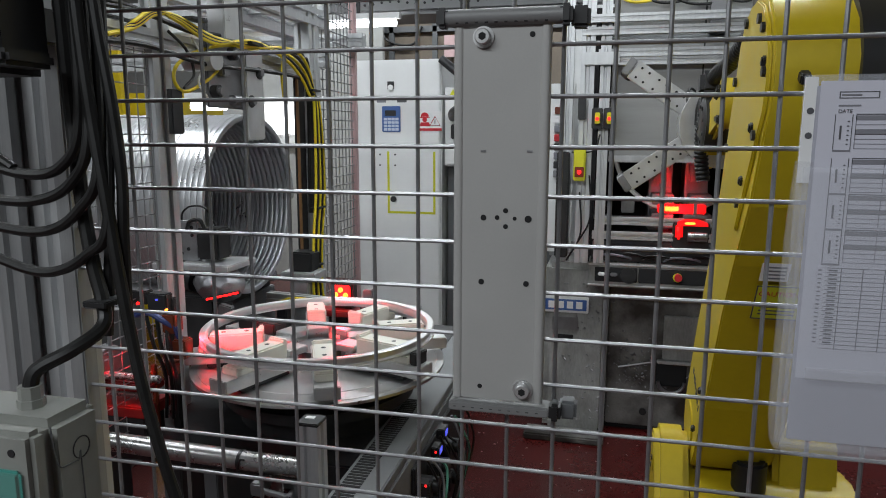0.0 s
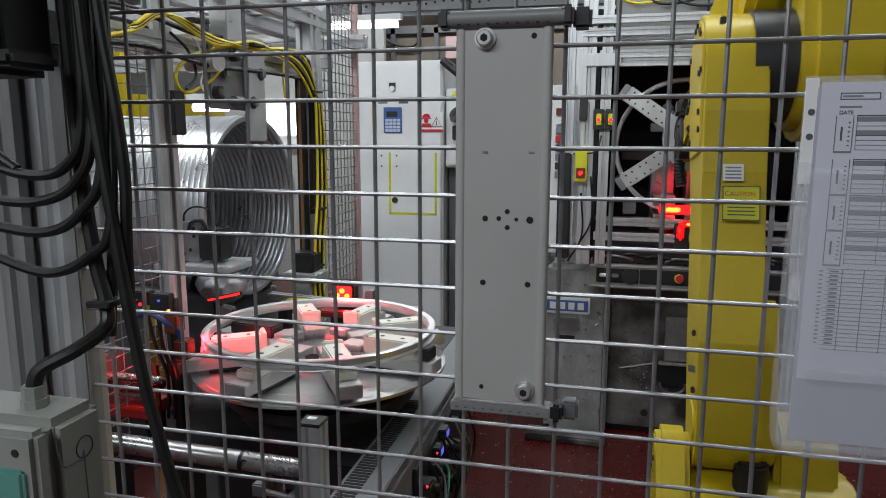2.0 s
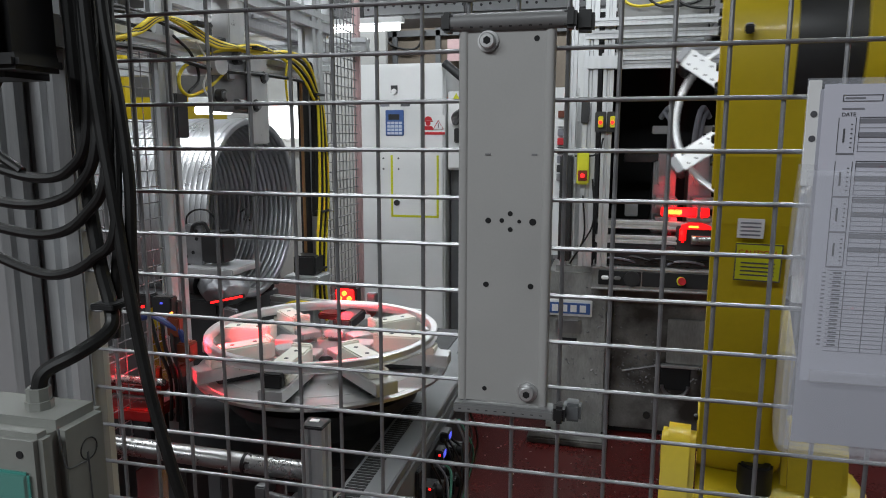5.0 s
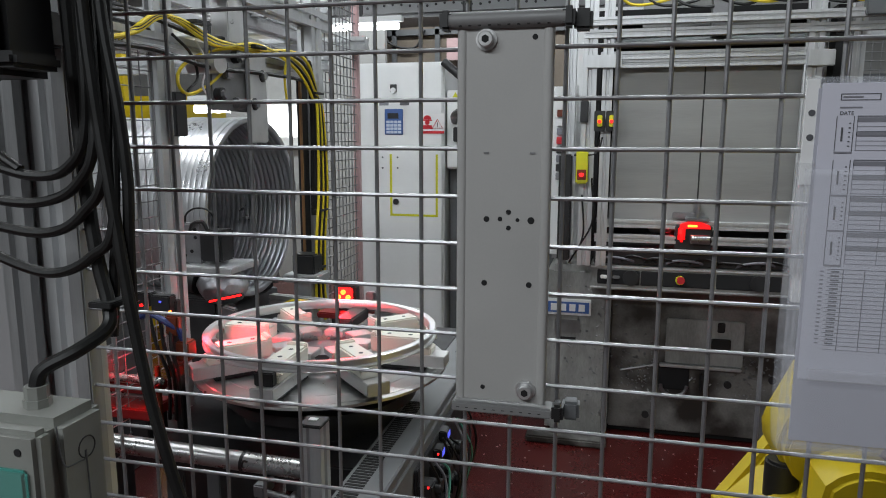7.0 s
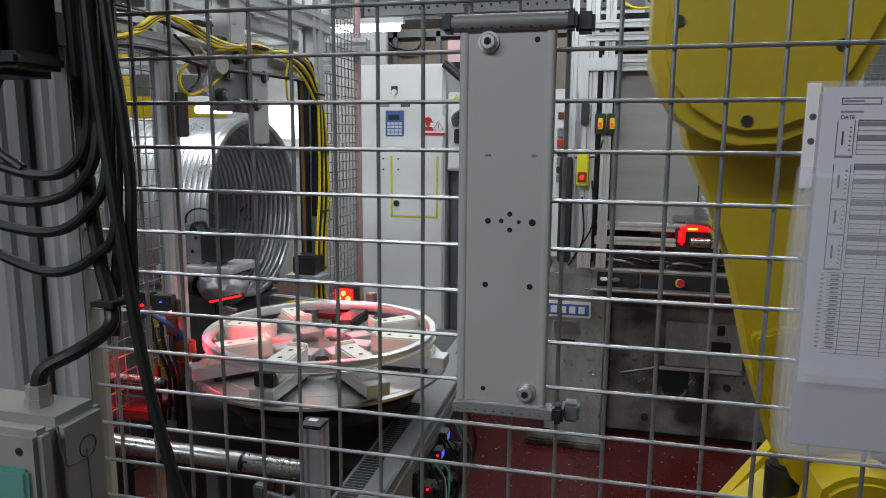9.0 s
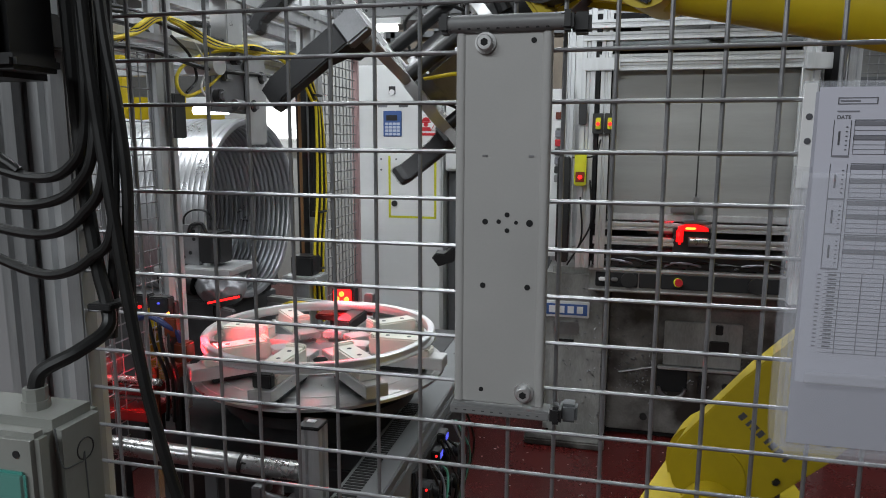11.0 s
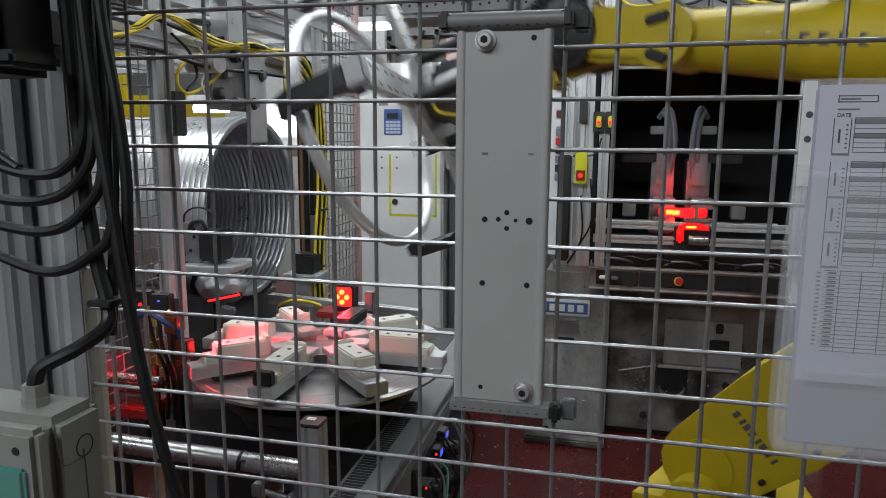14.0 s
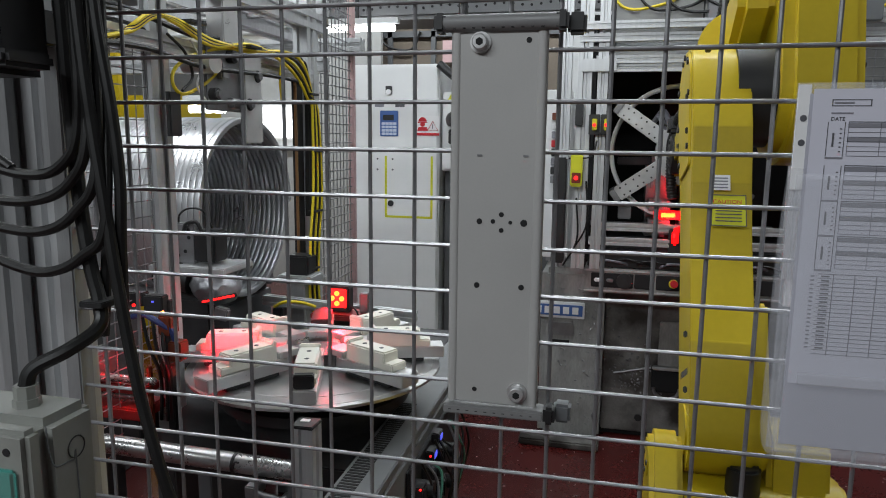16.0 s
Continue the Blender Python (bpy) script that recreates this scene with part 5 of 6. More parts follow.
def build_door():
    d = thing("sliding_door", "grey brushed steel lift door of the welding machine", "sliding door")
    part("panel", nbox(0.0, 0.385, 3.288, 3.296, 1.10, 1.84, 0.001), PANELGREY, d)
    part("panel", nbox(0.392, 0.79, 3.288, 3.296, 1.10, 1.84, 0.001), PANELGREY, d)
    part("seam", nbox(0.3845, 0.3925, 3.290, 3.294, 1.10, 1.84), DARKMETAL, d, "dark seam")
    part("bottom_rail", nbox(0.0, 0.79, 3.275, 3.298, 1.095, 1.125, 0.003), ALU, d, "aluminium bottom rail")
    part("handle", nbox(0.28, 0.42, 3.262, 3.278, 1.135, 1.165, 0.004), STEEL, d, "steel handle")
    part("handle", nbox(0.37, 0.40, 3.262, 3.278, 1.165, 1.21, 0.004), STEEL, d)
    return d


# ---------------------------------------------------------------- roll forming frame on the far left
FRX = -1.15


def build_forming_frame():
    f = thing("forming_frame", "slotted aluminium frame of the rim rolling machine", "frame")
    for y, w, h, z0 in ((1.622, 0.075, 0.03, 0.70), (2.550, 0.085, 0.06, 0.0)):
        bm = B()
        profile_bar(bm, (FRX, y, z0), (FRX, y, 2.4), w, h)
        part("post", bm, ALU, f)
    part("strip", nbox(FRX - 0.01, FRX + 0.012, 2.441, 2.495, 0.75, 1.74, 0.003), VOID, f, "dark sealing strip")
    part("strip", nbox(FRX + 0.006, FRX + 0.014, 2.426, 2.440, 0.75, 1.74, 0.002), mat("brown_edge_strip", (0.22, 0.11, 0.04), 0.5), f, "thin brown edge")
    for x, z, y0, y1, w in ((FRX, 1.735, 1.25, 2.62, 0.05), (FRX, 1.945, 1.25, 2.70, 0.066), (FRX - 0.35, 1.99, 1.2, 3.2, 0.08), (FRX - 0.75, 1.86, 1.2, 3.2, 0.06)):
        bm = B()
        profile_bar(bm, (x, y0, z), (x, y1, z), w)
        part("beam", bm, ALU, f)
    for y, z in ((1.45, 1.99), (2.72, 2.02), (2.72, 1.80), (3.15, 1.93)):
        bm = B()
        profile_bar(bm, (FRX - 1.2, y, z), (FRX + 0.02, y, z), 0.06)
        part("cross_beam", bm, ALU, f)
    part("leg", nbox(FRX - 0.03, FRX + 0.03, 1.57, 1.68, 0.0, 0.70, 0.004), GREYDARK, f)
    # hanging bearing plates with bolts
    h = thing("bearing_hanger", "milled steel hanger plates bolted to the frame", "hanger")
    part("column", nbox(FRX - 0.03, FRX + 0.028, 1.915, 2.005, 1.60, 2.3, 0.003), MILLED, h)
    pl = part("front_plate", nbox(FRX + 0.042, FRX + 0.058, 1.975, 2.085, 1.480, 1.80, 0.004), MILLED, h)
    pl2 = part("side_plate", nbox(FRX + 0.029, FRX + 0.041, 1.79, 2.06, 1.575, 1.765, 0.004), STEEL, h)
    for y, z, p in ((2.055, 1.69, pl), (2.0, 1.60, pl), (1.915, 1.735, pl2), (1.815, 1.62, pl2)):
        part("bolt", ncyl((FRX + 0.04, y, z), (FRX + 0.072, y, z), 0.013, 6), STEEL, p)
        part("washer", ncyl((FRX + 0.04, y, z), (FRX + 0.0615, y, z), 0.019, 18), DARKMETAL, p)
    part("roll", ncyl((FRX - 0.02, 1.79, 1.70), (FRX + 0.085, 1.77, 1.70), 0.026, 20), MILLED, h, "bright guide roll")
    # hinged black catch on the post
    solo("door_catch", nbox(FRX + 0.02, FRX + 0.042, 1.615, 1.665, 1.50, 1.615, 0.003), BLACK, "black plastic door catch on the post", "catch")
    # fine mesh screen between post and panel
    m = thing("inner_screen", "fine welded wire screen beside the rolling machine", "screen")
    vm = finish("wire", ncyl((0, 0, 0.70), (0, 0, 1.72), 0.0016, 6), WIRE)
    hm = finish("wire", ncyl((0, 1.22, 0), (0, 1.575, 0), 0.0016, 6), WIRE)
    for i in range(9):
        ob = new("wire", vm)
        ob.parent, ob.location = m, (FRX, 1.24 + i * 0.042, 0)
    for i in range(25):
        ob = new("wire", hm)
        ob.parent, ob.location = m, (FRX + 0.003, 0, 0.72 + i * 0.041)
    # second mesh door with pale red edge
    d = thing("mesh_door", "wire mesh door with a pale red edge post", "mesh door")
    vm = finish("wire", ncyl((0, 0, 0.25), (0, 0, 2.35), 0.0026, 6), WIRE)
    hm = finish("wire", ncyl((0, 2.76, 0), (0, 3.17, 0), 0.0026, 6), WIRE)
    for i in range(10):
        ob = new("wire", vm)
        ob.parent, ob.location = d, (-1.2, 2.775 + i * 0.042, 0)
    for i in range(50):
        ob = new("wire", hm)
        ob.parent, ob.location = d, (-1.197, 0, 0.26 + i * 0.042)
    part("edge_post", nbox(-1.215, -1.185, 3.17, 3.20, 0.0, 2.4, 0.003), PINK, d, "pale red edge post")
    part("edge_post", nbox(-1.215, -1.185, 2.735, 2.762, 0.0, 2.4, 0.003), ALU, d)


def build_frame_cables():
    def run(pts, r, m_, label):
        solo("frame_cable", ntube(pts, r, 8, 8), m_, label, "cable", "cables on the rolling machine")
    yel = "yellow sheathed cable strapped along the frame"
    for k in range(5):
        o = k * 0.020
        run([(-1.10 - o * 0.4, 1.38 + o, 1.72 + o * 0.1), (-1.09, 1.46, 1.745 + o * 0.15), (-1.09, 1.54, 1.787 + o * 0.12), (-1.09, 1.63, 1.797 - o * 0.12), (-1.09, 1.80, 1.768 - o * 0.2), (-1.09, 2.03, 1.768 + o * 0.2), (-1.09, 2.25, 1.79 - o * 0.5),
             (-1.085, 2.36, 1.775 - o), (-1.08, 2.42, 1.715 - o), (-1.08, 2.45 + o * 0.6, 1.60), (-1.08, 2.445 + o, 1.30), (-1.08, 2.41 + o, 1.10), (-1.08, 2.40 + o, 0.88), (-1.05, 2.41 + o, 0.80)], 0.0055, CABLEYEL if k % 2 == 0 else RUBBER, yel if k % 2 == 0 else "black cable strapped between the yellow ones")
    run([(-1.09, 2.05, 1.76), (-1.10, 1.88, 1.755), (-1.12, 1.76, 1.725), (-1.12, 1.665, 1.68), (-1.11, 1.635, 1.635), (-1.11, 1.68, 1.612), (-1.11, 1.78, 1.645), (-1.11, 1.86, 1.69)], 0.0048, CABLEYEL, "yellow sheathed cable hanging in a loop")
    run([(-1.09, 2.24, 1.78), (-1.09, 2.21, 1.70), (-1.09, 2.22, 1.62)], 0.0042, CABLEYEL, yel)
    blk = "black cable lying along the frame beam"
    for k, (dz, dx) in enumerate(((0.035, 0.0), (0.05, -0.03), (0.02, -0.05), (-0.045, 0.02))):
        run([(-1.11 + dx, 1.25, 1.74 + dz), (-1.11 + dx, 1.5, 1.755 + dz), (-1.11 + dx, 1.75, 1.735 + dz), (-1.11 + dx, 2.1, 1.745 + dz), (-1.11 + dx, 2.38, 1.74 + dz), (-1.10 + dx * 0.3, 2.46, 1.68 + dz), (-1.10 + dx * 0.3, 2.46, 1.2)], 0.0055 + 0.001 * (k % 2), RUBBER, blk)
    run([(-1.11, 1.62, 1.76), (-1.10, 1.68, 1.72), (-1.10, 1.71, 1.66), (-1.10, 1.66, 1.62)], 0.004, RUBBER, "thin black cable drooping from the beam")
    run([(-1.11, 1.72, 1.76), (-1.10, 1.76, 1.70), (-1.10, 1.73, 1.64), (-1.10, 1.77, 1.60)], 0.003, SIGNWHITE, "thin white cable drooping from the beam")
    for y, z in ((1.69, 1.80), (2.0, 1.775), (2.44, 1.66), (2.47, 1.45), (2.455, 1.22), (2.42, 1.0)):
        solo("cable_tie", nbox(-1.10, -1.068, y - 0.022, y + 0.05, z - 0.004, z + 0.004, 0.001), BLACK, "black cable tie round the yellow cables", "cable tie", "frame cable ties")
    g = thing("air_valve", "white and grey pneumatic valve on the frame", "valve")
    part("body", nbox(-1.12, -1.09, 1.845, 1.885, 1.665, 1.715, 0.005), STEEL, g)
    part("fitting", ncyl((-1.10, 1.83, 1.70), (-1.10, 1.78, 1.70), 0.014, 12), STEEL, g)
    part("fitting", ncyl((-1.10, 1.90, 1.60), (-1.10, 1.94, 1.60), 0.016, 12), STEEL, g)


def build_rolling_head():
    """Drive head with camera, foil-wrapped roll and sensors beside the disc."""
    h = thing("drive_head", "dark drive head with camera block on a bracket", "drive head")
    part("pillar", nbox(-1.36, -1.22, 1.93, 2.05, 0.74, 0.98, 0.006), DARKMETAL, h)
    part("shelf", nbox(-1.40, -1.13, 1.88, 2.06, 1.075, 1.095, 0.003), ALU, h)
    part("neck", nbox(-1.34, -1.22, 1.94, 2.04, 0.97, 1.08, 0.005), BLACK, h)
    pb = part("bracket_plate", nbox(-1.345, -1.265, 1.935, 1.96, 1.095, 1.225, 0.004), STEEL, h, "drilled steel bracket plate")
    for x, z in ((-1.285, 1.205), (-1.285, 1.18), (-1.30, 1.135), (-1.325, 1.12)):
        part("hole", ncyl((x, 1.9335, z), (x, 1.936, z), 0.006, 10), VOID, pb)
    cb = part("camera_block", nbox(-1.262, -1.185, 1.92, 2.00, 1.105, 1.205, 0.006), BLACK, h, "black camera block")
    part("light_strip", nbox(-1.255, -1.19, 1.915, 1.922, 1.088, 1.094, 0.001), LEDRED, cb, "glowing red strip")
    part("cable_arc", ntube([(-1.33, 1.95, 1.21), (-1.325, 1.95, 1.25), (-1.29, 1.95, 1.272), (-1.24, 1.95, 1.265), (-1.215, 1.96, 1.21)], 0.0032, 6), RUBBER, h)
    part("plug", ntube([(-1.30, 1.93, 1.20), (-1.285, 1.925, 1.225), (-1.25, 1.925, 1.232), (-1.235, 1.93, 1.20)], 0.006, 8), BLACK, h)
    # crumpled foil round a roll
    bm = bmesh.new()
    bmesh.ops.create_icosphere(bm, subdivisions=4, radius=1.0)
    for v in bm.verts:
        nz = noise.noise(v.co * 2.6) * 0.10 - abs(noise.noise(v.co * 5.0)) * 0.10
        v.co = Vector((v.co.x * 0.082, v.co.y * 0.075, v.co.z * 0.062)) * (1 + nz)
    r = thing("foil_roll", "guide roll wrapped in crumpled silver foil", "guide roll", m=pose(-1.195, 1.93, 1.03, 0, 12, 0))
    part("wrap", bm, FOIL, r)
    part("core", ncyl((-0.20, 0, -0.005), (-0.08, 0, -0.005), 0.045, 24), BLACK, r, "black drum end")
    rb = part("light_bar", nbox(-0.02, 0.115, -0.088, -0.075, -0.040, -0.028, 0.002, m=pose(0, 0, 0, 0, -26, 0)), BLACK, r, "black bar with a glowing red line")
    part("line", nbox(0.0, 0.113, -0.0905, -0.0875, -0.037, -0.031, m=pose(0, 0, 0, 0, -26, 0)), LEDRED, rb, "glowing red line")
    part("clip", nbox(0.055, 0.100, -0.085, -0.06, -0.075, -0.035, 0.004), STEEL, r)
    # sensor rail in front
    s = thing("sensor_stand", "orange and black sensors with blue hose on a small stand", "sensor")
    part("stem", nbox(-1.075, -1.055, 1.49, 1.51, 0.74, 1.09, 0.002), DARKMETAL, s)
    for x, z, hh in ((-1.045, 1.01, 0.05), (-1.02, 0.945, 0.05), (-1.05, 0.90, 0.035)):
        part("sensor", nbox(x - 0.018, x + 0.018, 1.45, 1.49, z, z + hh, 0.004), ORANGE, s, "orange sensor body")
    part("display", nbox(-1.115, -1.06, 1.47, 1.50, 1.055, 1.105, 0.003), BLACK, s)
    part("led", nbox(-1.088, -1.083, 1.466, 1.471, 1.088, 1.092), LEDBLUE, s)
    part("led", ncyl((-1.14, 1.466, 1.078), (-1.14, 1.471, 1.078), 0.004, 8), LEDRED, s)
    part("led", ncyl((-1.045, 1.446, 1.072), (-1.045, 1.452, 1.072), 0.003, 8), LEDCORE, s)
    part("connector", nbox(-1.16, -1.115, 1.47, 1.50, 1.075, 1.11, 0.003), BLACK, s)
    part("blue_hose", ntube([(-1.14, 1.46, 1.05), (-1.10, 1.45, 1.062), (-1.06, 1.45, 1.045), (-1.03, 1.46, 1.02), (-1.02, 1.47, 0.97)], 0.008, 8), mat("dark_blue_hose", (0.02, 0.04, 0.16), 0.4), s)
    for k in range(3):
        part("hose", ntube([(-1.12 + k * 0.03, 1.47, 1.05), (-1.08 + k * 0.02, 1.44, 0.98), (-1.06 + k * 0.015, 1.45, 0.90), (-1.08 + k * 0.02, 1.47, 0.78)], 0.005, 6), RUBBER, s)
    part("yellow_stem", nbox(-1.095, -1.083, 1.44, 1.452, 0.76, 0.93, 0.002), ORANGE, s)
    # aluminium rails running to the disc, red light painted into their colour
    q = thing("slide_rail", "aluminium linear slide with red light in its colour, polished rods", "linear slide")
    part("rail", nbox(-1.50, -1.085, 1.40, 1.50, 0.80, 0.83, 0.004), REDTINT, q)
    part("rail", nbox(-1.50, -1.085, 1.42, 1.48, 0.86, 0.885, 0.004), REDTINT, q)
    part("rod", ncyl((-1.50, 1.41, 0.905), (-1.05, 1.41, 0.905), 0.010, 12), CHROME, q)
    part("rod", ncyl((-1.50, 1.45, 0.845), (-1.09, 1.45, 0.845), 0.010, 12), CHROME, q)
    part("block", nbox(-1.28, -1.20, 1.38, 1.47, 0.90, 0.965, 0.006), STEEL, q)
    part("support", nbox(-1.45, -1.10, 1.41, 1.49, 0.74, 0.80, 0.003), DARKMETAL, q)
    for x in (-1.27, -1.235):
        part("screw", ncyl((x, 1.40, 0.965), (x, 1.40, 0.985), 0.010, 8), STEEL, q)


def build_ring_lamp():
    l = thing("signal_lamp", "square red sensor lamp with four bright points behind the disc", "lamp")
    part("housing", nbox(-0.885, -0.805, 2.095, 2.14, 0.925, 1.012, 0.006), DARKMETAL, l)
    part("face", nbox(-0.877, -0.813, 2.089, 2.096, 0.942, 1.006, 0.004), LEDRED, l, "glowing red face")
    for dx, dz in ((-0.017, 0), (0.017, 0), (0, 0.017), (0, -0.017)):
        part("point", ncyl((-0.845 + dx, 2.084, 0.974 + dz), (-0.845 + dx, 2.090, 0.974 + dz), 0.0085, 12), LEDCORE, l, "bright point")
    part("foot", nbox(-0.93, -0.76, 2.06, 2.16, 0.905, 0.925, 0.004), REDTINT, l, "dark red foot plate")
    part("stem", nbox(-0.89, -0.80, 2.09, 2.15, 0.74, 0.905, 0.003), DARKMETAL, l)
    part("post", nbox(-0.775, -0.745, 2.11, 2.14, 0.925, 0.99, 0.003), STEEL, l)
    part("cable", ntube([(-0.80, 2.10, 0.945), (-0.775, 2.08, 0.94), (-0.765, 2.08, 0.915)], 0.003, 6), RUBBER, l)
    g = thing("guide_bar", "flat aluminium guide bar behind the disc", "guide bar")
    bm = B()
    profile_bar(bm, (-1.22, 2.30, 0.90), (-0.62, 2.26, 0.885), 0.035)
    part("bar", bm, ALU, g)
    for x in (-1.15, -0.70):
        part("stand", nbox(x - 0.02, x + 0.02, 2.26, 2.30, 0.74, 0.88, 0.003), DARKMETAL, g)
    solo("cable_tail", ntube([(-1.13, 2.20, 0.90), (-1.08, 2.18, 0.925), (-1.02, 2.19, 0.925), (-0.98, 2.22, 0.905)], 0.0055, 8), CABLEYEL, "yellow cable tail lying behind the disc", "cable")
    # bearing feet of the coil seen past the disc
    b = thing("coil_cradle", "black and aluminium cradle blocks under the coil", "cradle")
    part("block", nbox(-1.16, -1.07, 2.36, 2.44, 0.985, 1.06, 0.006), BLACK, b)
    part("bar", nbox(-1.19, -1.05, 2.34, 2.46, 0.955, 0.985, 0.004), ALU, b)
    part("leg", nbox(-1.15, -1.09, 2.37, 2.43, 0.0, 0.955, 0.004), ALU, b)


def build_pneumatics():
    p = thing("valve_manifold", "cluster of pneumatic valves with blue displays and hoses", "valve manifold")
    part("carrier", nbox(-0.435, -0.425, 1.50, 2.05, 0.30, 0.70, 0.003), DARKMETAL, p)
    random.seed(4)
    for i in range(9):
        y = 1.56 + (i % 3) * 0.11 + random.uniform(-0.02, 0.02)
        z = 0.64 - (i // 3) * 0.095
        part("regulator", ncyl((-0.425, y, z), (-0.375, y, z), 0.020, 14), BLACK, p)
        part("valve", nbox(-0.425, -0.390, y - 0.045, y - 0.005, z - 0.03, z + 0.02, 0.004), DARKMETAL, p)
    for y, z in ((1.735, 0.695), (1.672, 0.672)):
        d = part("display", nbox(-0.425, -0.402, y - 0.022, y + 0.022, z - 0.015, z + 0.015, 0.003), BLACK, p)
        part("screen", nbox(-0.4025, -0.4005, y - 0.013, y + 0.013, z - 0.007, z + 0.007), LEDBLUE, d, "lit blue screen")
    for y, z in ((1.60, 0.70), (1.50, 0.66)):
        part("led", ncyl((-0.40, y, z), (-0.396, y, z), 0.003, 8), LEDRED, p)
    green = mat("green_air_hose", (0.10, 0.32, 0.24), 0.4)
    for i in range(10):
        y0 = 1.52 + 0.045 * i
        pts = [(-0.40, y0, 0.72 - 0.02 * (i % 3)), (-0.375, y0 + 0.02, 0.64), (-0.37, y0 + random.uniform(-0.05, 0.09), 0.56), (-0.39, y0 + random.uniform(-0.06, 0.06), 0.46), (-0.41, y0, 0.36)]
        part("hose", ntube(pts, 0.0035, 6), (RUBBER, INKLIGHT, green, RUBBER, RUBBER)[i % 5], p)
    part("mount", nbox(-0.56, -0.435, 1.70, 1.80, 0.40, 0.46, 0.003), DARKMETAL, p)


# ---------------------------------------------------------------- hall beyond the cell
def fluorescent(place, length, turn=0):
    f = thing("fluorescent_lamp", "lit white fluorescent batten lamp", "lamp", "hall lamps", m=pose(*place, 0, 0, turn))
    part("tube", sweep(B(), [(-length / 2, 0, 0), (length / 2, 0, 0)], 0.022, 10), TUBELIGHT, f, "lit white tube")
    part("batten", nbox(-length / 2 - 0.03, length / 2 + 0.03, -0.03, 0.03, 0.03, 0.07, 0.004), WHITEPAINT, f)
    part("hanger", nbox(-0.01, 0.01, -0.01, 0.01, 0.07, 4.2 - place[2]), DARKMETAL, f)


def build_background():
    for place, length in (((-1.78, 4.85, 2.275), 0.56), ((-2.60, 3.3, 2.01), 0.28), ((-2.08, 3.35, 1.645), 0.20), ((-0.28, 6.0, 2.03), 0.07)):
        fluorescent(place, length)
    w = thing("window_1", "bright overexposed hall window", "window", kind="structure")
    part("pane", nbox(-3.46, -3.06, 6.6, 6.62, 1.50, 1.80), DAYLIGHT, w)
    part("window_frame", nbox(-3.52, -3.0, 6.62, 6.66, 1.38, 1.87, 0.004), WHITEPAINT, w)
    part("wall_panel", nbox(-4.2, -2.2, 6.66, 6.72, 0.0, 3.2, 0.004), HALLWALL, w)
    a = thing("lit_roof_panel", "white translucent roof panel lit by daylight", "roof panel")
    part("panel", nbox(-4.6, -2.35, 5.6, 5.65, 2.25, 2.50, 0.004), SIGNWHITE, a)
    part("rib", nbox(-4.6, -2.35, 5.58, 5.60, 2.36, 2.38, 0.002), ALU, a)
    # yellow machine in the next bay
    y = thing("yellow_machine", "yellow machine housing in the next bay", "machine")
    part("housing", nbox(-4.0, -3.1, 4.6, 5.2, 0.0, 1.80, 0.01), YELLOW, y)
    part("post", nbox(-3.62, -3.52, 4.5, 4.58, 0.0, 2.1, 0.004), YELLOW, y)
    part("post", nbox(-3.30, -3.22, 4.5, 4.58, 0.0, 2.4, 0.004), WHITEPAINT, y)
    # red folded covers on the shelf by the panel
    r = thing("rack_shelf", "shelf rack with red and yellow parts in the next bay", "rack")
    for i in range(9):
        part("strip", nbox(-4.02 + i * 0.075, -3.985 + i * 0.075, 3.5, 3.9, 1.615 + 0.012 * (i % 4), 1.655 + 0.014 * (i % 4), 0.003), SIGNRED if i % 3 else SIGNWHITE, r)
    part("shelf", nbox(-4.15, -3.3, 3.45, 3.95, 1.57, 1.60, 0.003), WHITEPAINT, r)
    part("shelf", nbox(-4.15, -3.3, 3.45, 3.95, 1.73, 1.75, 0.003), WHITEPAINT, r)
    part("bin", nbox(-3.86, -3.62, 3.5, 3.9, 1.752, 1.84, 0.004), TAPE, r)
    part("upright", nbox(-4.19, -4.15, 3.45, 3.95, 0, 2.0, 0.003), GREYDARK, r)
    part("upright", nbox(-3.30, -3.26, 3.45, 3.95, 0, 2.0, 0.003), GREYDARK, r)
    # beams, duct and shelving above the cabinet
    d = thing("roof_duct", "grey perforated sheet metal roof duct", "duct")
    bm = nbox(-2.6, 0.2, 5.0, 5.5, 2.36, 3.0, 0.03)
    part("duct", bm, MIDGREY, d)
    hme = finish("hole", ncyl((0, -0.003, 0), (0, 0.001, 0), 0.010, 8), VOID)
    for i in range(40):
        ob = new("hole", hme)
        ob.parent, ob.location = d, (-2.5 + i * 0.065, 5.0, 2.44 + 0.01 * math.sin(i))
    for x in (-2.5, 0.1):
        part("hanger", nbox(x, x + 0.04, 5.1, 5.14, 3.0, 4.0), DARKMETAL, d)
    e = thing("far_partition", "brown boarded partition with hanging cables", "partition")
    part("board", nbox(-2.6, -0.35, 6.9, 6.95, 0.0, 2.9, 0.004), mat("brown_board", (0.16, 0.13, 0.10), 0.7, var=0.3, scale=3), e)
    for x in (-2.2, -1.75, -1.3, -0.8):
        part("batten", nbox(x, x + 0.05, 6.86, 6.90, 0.0, 2.9, 0.003), GREYDARK, e)
    part("rail", nbox(-2.6, -0.35, 6.86, 6.90, 2.50, 2.56, 0.003), GREYDARK, e)
    part("cable", ntube([(-2.3, 6.84, 2.58), (-2.2, 6.84, 2.42), (-1.95, 6.84, 2.38), (-1.85, 6.84, 2.55)], 0.012, 6), RUBBER, e)
    part("notice", nbox(-1.62, -1.28, 6.83, 6.84, 2.25, 2.46), PINK, e, "pale notice board")
    c = thing("drop_pipe", "dark vertical pipe behind the plate", "pipe")
